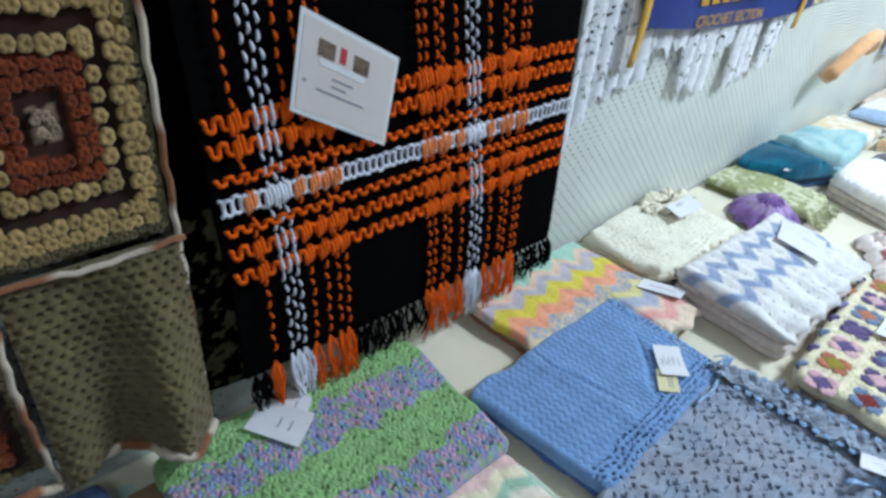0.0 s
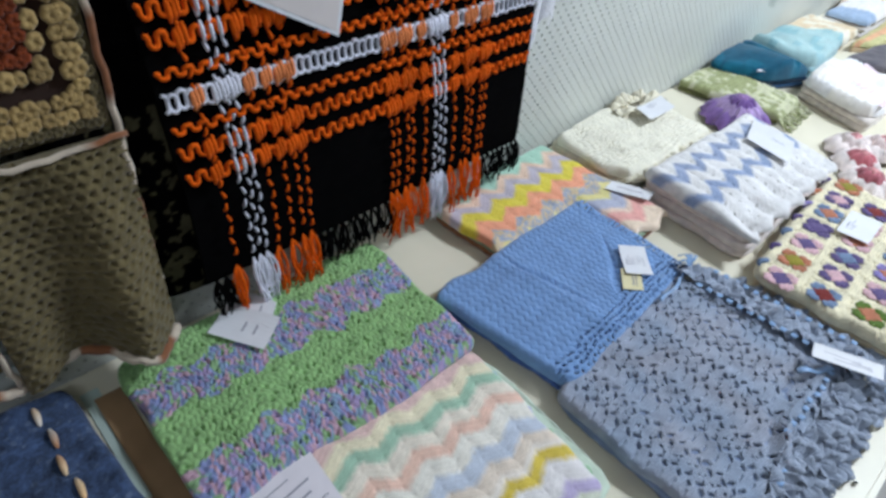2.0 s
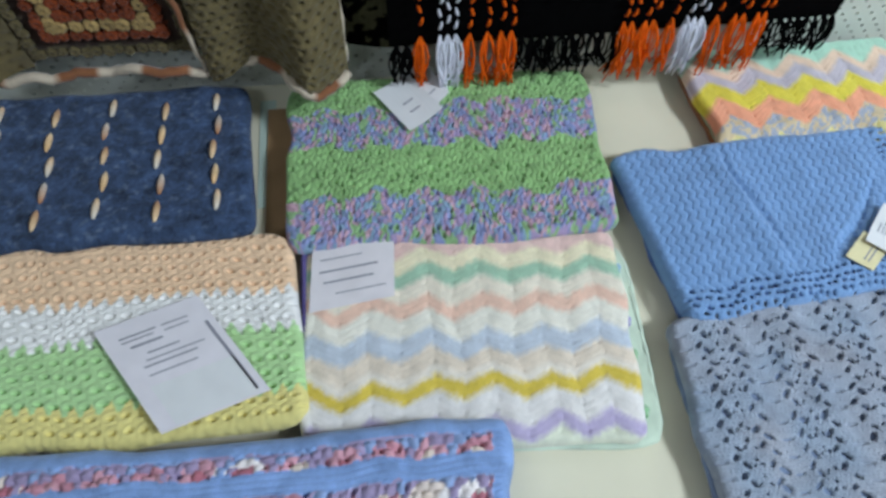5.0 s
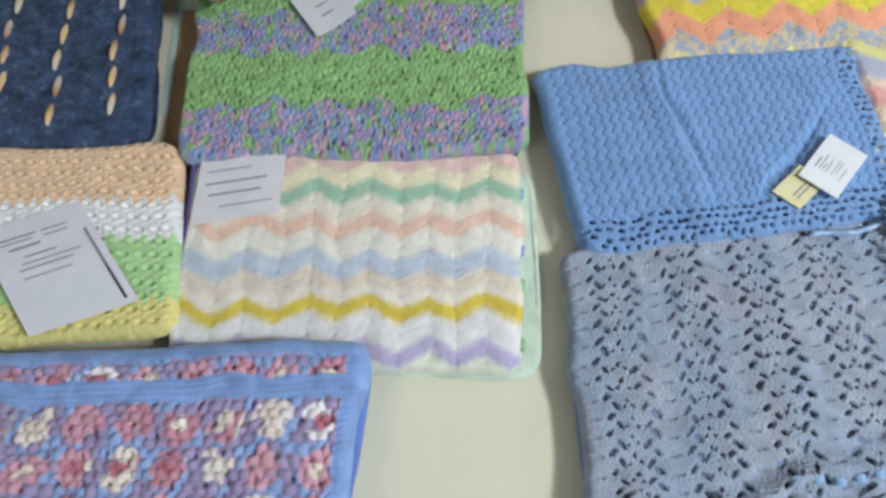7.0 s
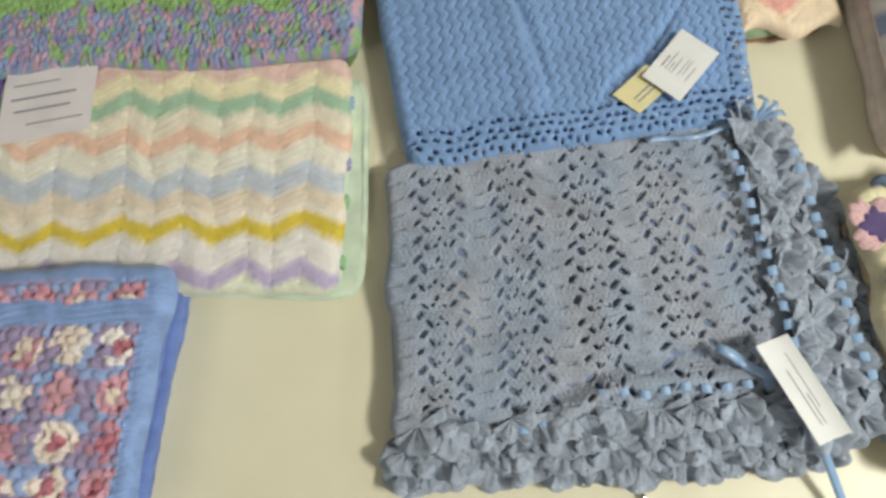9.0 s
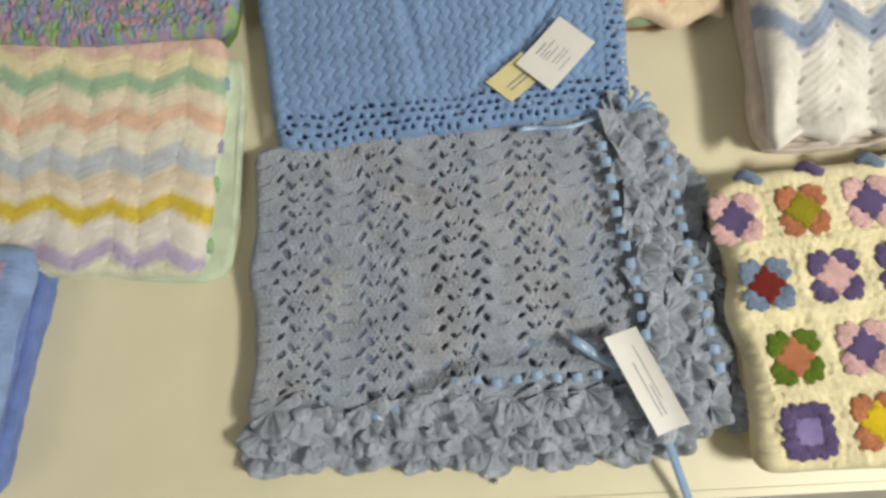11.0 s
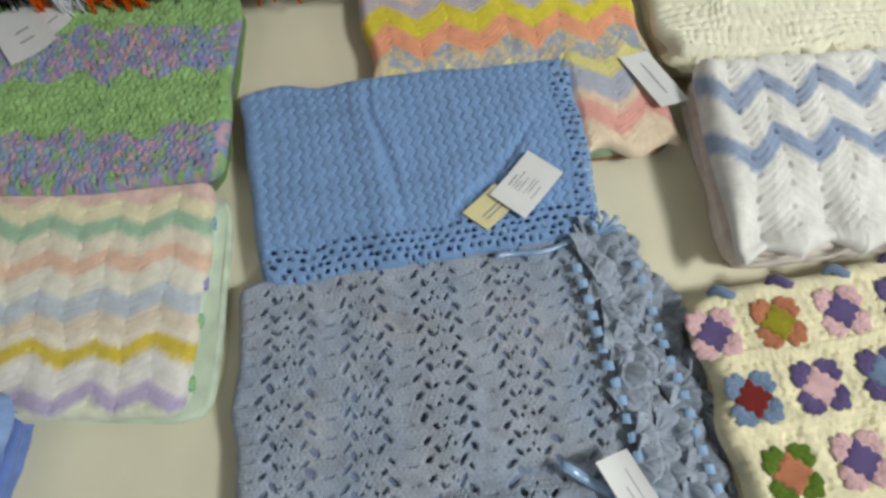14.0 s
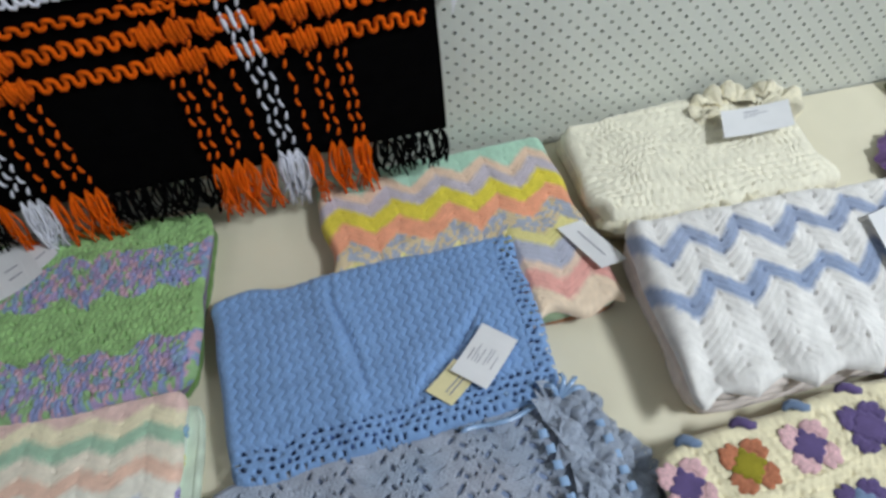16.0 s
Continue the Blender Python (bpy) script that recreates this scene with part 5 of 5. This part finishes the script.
scallop = thing("yellow_edged_doily", "pale yellow scalloped crochet edging pinned to the pegboard", "doily")
for k in range(9):
    x = 2.44 + 0.05 * k
    strands("scallop", [[(x + 0.022 * math.cos(a), -0.012, 1.262 + 0.004 * k + 0.022 * math.sin(a)) for a in np.linspace(math.pi, 2 * math.pi, 8)],
                        [(x + 0.012 * math.cos(a), -0.014, 1.264 + 0.004 * k + 0.014 * math.sin(a)) for a in np.linspace(math.pi, 2 * math.pi, 7)]], 0.008, srgb(0.92, 0.86, 0.62), SOFT, scallop)
strap = thing("peach_scarf", "peach knitted scarf looped on the pegboard", "scarf")
sp = [(2.72 + 0.28 * q, -0.05 - 0.03 * math.sin(3 * q), 1.00 + 0.11 * math.sin(q * 2.6)) for q in np.linspace(0, 1, 20)]
strands("scarf_loop", [sp, [(a, b - 0.012, c + 0.014) for a, b, c in sp]], 0.022, srgb(0.93, 0.72, 0.52), SOFT, strap, sides=8)
pinkthing = thing("pink_shawl", "pink and lilac shawl hanging on the pegboard", "shawl")
hanging("shawl_cloth", 3.35, 3.75, 1.16, 1.55, -0.02, 0.01, lambda a, h: 0.004 * knots(a, h, 0.02, 0.02)[0], lambda a, h: np.ones(a.shape + (3,)) * srgb(0.84, 0.66, 0.74), SOFT, pinkthing, drape=0.03, seed=4)
blueshawl = thing("pale_blue_shawl", "pale blue shawl hanging low on the pegboard", "shawl")
hanging("shawl_cloth", 3.36, 3.8, 0.98, 1.15, -0.02, 0.01, lambda a, h: 0.004 * knots(a, h, 0.02, 0.02)[0], lambda a, h: np.ones(a.shape + (3,)) * srgb(0.84, 0.88, 0.94), SOFT, blueshawl, drape=0.03, seed=5)

# ---- cards ----
TEXT = [(0.2, 0.55, 0.82, 0.035), (0.2, 0.7, 0.72, 0.022), (0.2, 0.5, 0.64, 0.022), (0.2, 0.62, 0.56, 0.022), (0.35, 0.85, 0.42, 0.018), (0.4, 0.8, 0.34, 0.018), (0.3, 0.6, 0.2, 0.02)]
entry_card("white entry card lying on the blue blanket", (1.390, -0.435), (1.443, -0.380), (1.353, -0.401), 0.796, TEXT, curl=0.003)
entry_card("small yellow ticket under the white card", (1.346, -0.444), (1.388, -0.41), (1.319, -0.419), 0.7935, [(0.2, 0.8, 0.3, 0.05), (0.2, 0.7, 0.45, 0.05)], YCARD, "ticket", "yellow_ticket", curl=0.001)
entry_card("white printed card on the grey ruffles", (1.460, -0.802), (1.417, -0.706), (1.493, -0.792), 0.812, [(0.35, 0.8, 0.78, 0.045), (0.3, 0.85, 0.66, 0.03), (0.15, 0.45, 0.55, 0.03), (0.15, 0.7, 0.42, 0.03), (0.3, 0.8, 0.3, 0.03), (0.1, 0.35, 0.2, 0.03)], curl=0.003)
entry_card("folded white card on the yellow ripple blanket", (1.545, -0.216), (1.580, -0.300), (1.583, -0.209), 0.792, [(0.2, 0.8, 0.5, 0.05)], tilt=0.006)
entry_card("white ticket tucked on the green blanket", (0.770, -0.163), (0.822, -0.124), (0.723, -0.086), 0.7985, [(0.3, 0.7, 0.3, 0.03), (0.2, 0.8, 0.5, 0.03)], curl=0.004)
entry_card("white ticket under another on the green blanket", (0.80, -0.128), (0.836, -0.092), (0.768, -0.060), 0.7975, [(0.3, 0.7, 0.3, 0.03)], curl=0.002)
entry_card("printed entry form lying on the striped baby blanket", (0.464, -0.557), (0.580, -0.520), (0.374, -0.429), 0.798, [(0.62, 0.9, 0.12, 0.02), (0.2, 0.75, 0.3, 0.02), (0.2, 0.6, 0.36, 0.015), (0.2, 0.7, 0.55, 0.015), (0.3, 0.6, 0.66, 0.015), (0.2, 0.5, 0.75, 0.02), (0.3, 0.8, 0.22, 0.015), (0.15, 0.5, 0.85, 0.015), (0.15, 0.45, 0.81, 0.012), (0.55, 0.8, 0.85, 0.012), (0.55, 0.78, 0.8, 0.012), (0.2, 0.65, 0.47, 0.012), (0.25, 0.8, 0.6, 0.012), (0.2, 0.7, 0.15, 0.012)], LCARD, "entry form", "entry_form",
           extra=[(0.9, 0.93, 0.05, 0.75, INK, "dark_bar"), (0.15, 0.92, 0.02, 0.38, CARD, "ticket_strip")])
entry_card("pale lilac card pinned on the pastel ripple blanket", (0.622, -0.425), (0.728, -0.412), (0.628, -0.338), 0.7868, [(0.1, 0.8, 0.6, 0.03), (0.15, 0.75, 0.42, 0.03), (0.1, 0.6, 0.8, 0.02), (0.3, 0.9, 0.22, 0.02)], FCARD)
entry_card("white card on the white and blue blanket", (1.896, -0.441), (1.916, -0.331), (2.00, -0.41), 0.842, TEXT[:3], curl=0.003)
entry_card("white card on the cream shawl", (1.82, -0.14), (1.93, -0.14), (1.84, -0.085), 0.827, TEXT[:3], curl=0.003)
entry_card("white ticket on the teal garment", (2.374, -0.150), (2.445, -0.19), (2.475, -0.13), 0.813, TEXT[:2])
entry_card("pink card on the puffy white blanket", (2.44, -0.47), (2.60, -0.47), (2.56, -0.33), 0.826, [(0.3, 0.7, 0.75, 0.1)], PCARD)
entry_card("white card on the granny square blanket", (1.80, -0.66), (1.90, -0.655), (1.79, -0.60), 0.814, TEXT[:3], curl=0.002)

notice = thing("show_notice", "white bordered notice pinned to the plaid with a colour picture", "notice")
O, EX = Vector((0.844, -0.051, 1.262)), Vector((0.141, -0.006, -0.078))
EY = Vector((0.024, 0.006, 0.119))
EXn = EX.normalized()
EYn = EY.normalized()
plate("notice_border", O, EXn, EYn, 0, 0.161, 0, 0.1215, 0, 0.0008, CARD, notice, "white paper border")
plate("notice_sheet", O, EXn, EYn, 0.006, 0.155, 0.006, 0.1155, 0.001, 0.0004, plain("cream_paper", (0.72, 0.65, 0.62), 0.6, 0.03), notice)
for x0, x1, y0, y1, m in ((0.030, 0.056, 0.078, 0.098, BROWNINK), (0.086, 0.112, 0.078, 0.098, BROWNINK), (0.064, 0.074, 0.080, 0.099, REDINK), (0.034, 0.108, 0.068, 0.076, CARD),
                          (0.056, 0.090, 0.056, 0.0585, INK), (0.056, 0.080, 0.047, 0.0495, INK), (0.034, 0.112, 0.037, 0.0395, INK), (0.012, 0.018, 0.041, 0.045, INK)):
    plate("printed_mark", O, EXn, EYn, x0, x1, y0, y1, 0.0016, 0.0003, m, notice, n=1)

# ---- loose bits ----
strip = thing("cardboard_strip", "brown cardboard strip lying between the blankets", "cardboard")
box_mesh("board", 0.560, 0.597, -0.30, -0.06, 0.7505, 0.754, KRAFT, strip, bevel=0.0008)
mint = thing("mint_paper", "pale mint paper slip lying on the table cover", "paper")
box_mesh("slip", 0.548, 0.572, -0.24, -0.04, 0.7504, 0.7514, plain("mint_paper", (0.62, 0.74, 0.66), 0.6), mint)
pin = thing("glass_headed_pin", "small shiny pin on the ruffled edge", "pin")
bm = bmesh.new()
bmesh.ops.create_uvsphere(bm, u_segments=12, v_segments=8, radius=0.0035)
bmesh.ops.translate(bm, verts=bm.verts, vec=(1.305, -0.846, 0.7538))
part("pin_head", bm, STEEL, pin)
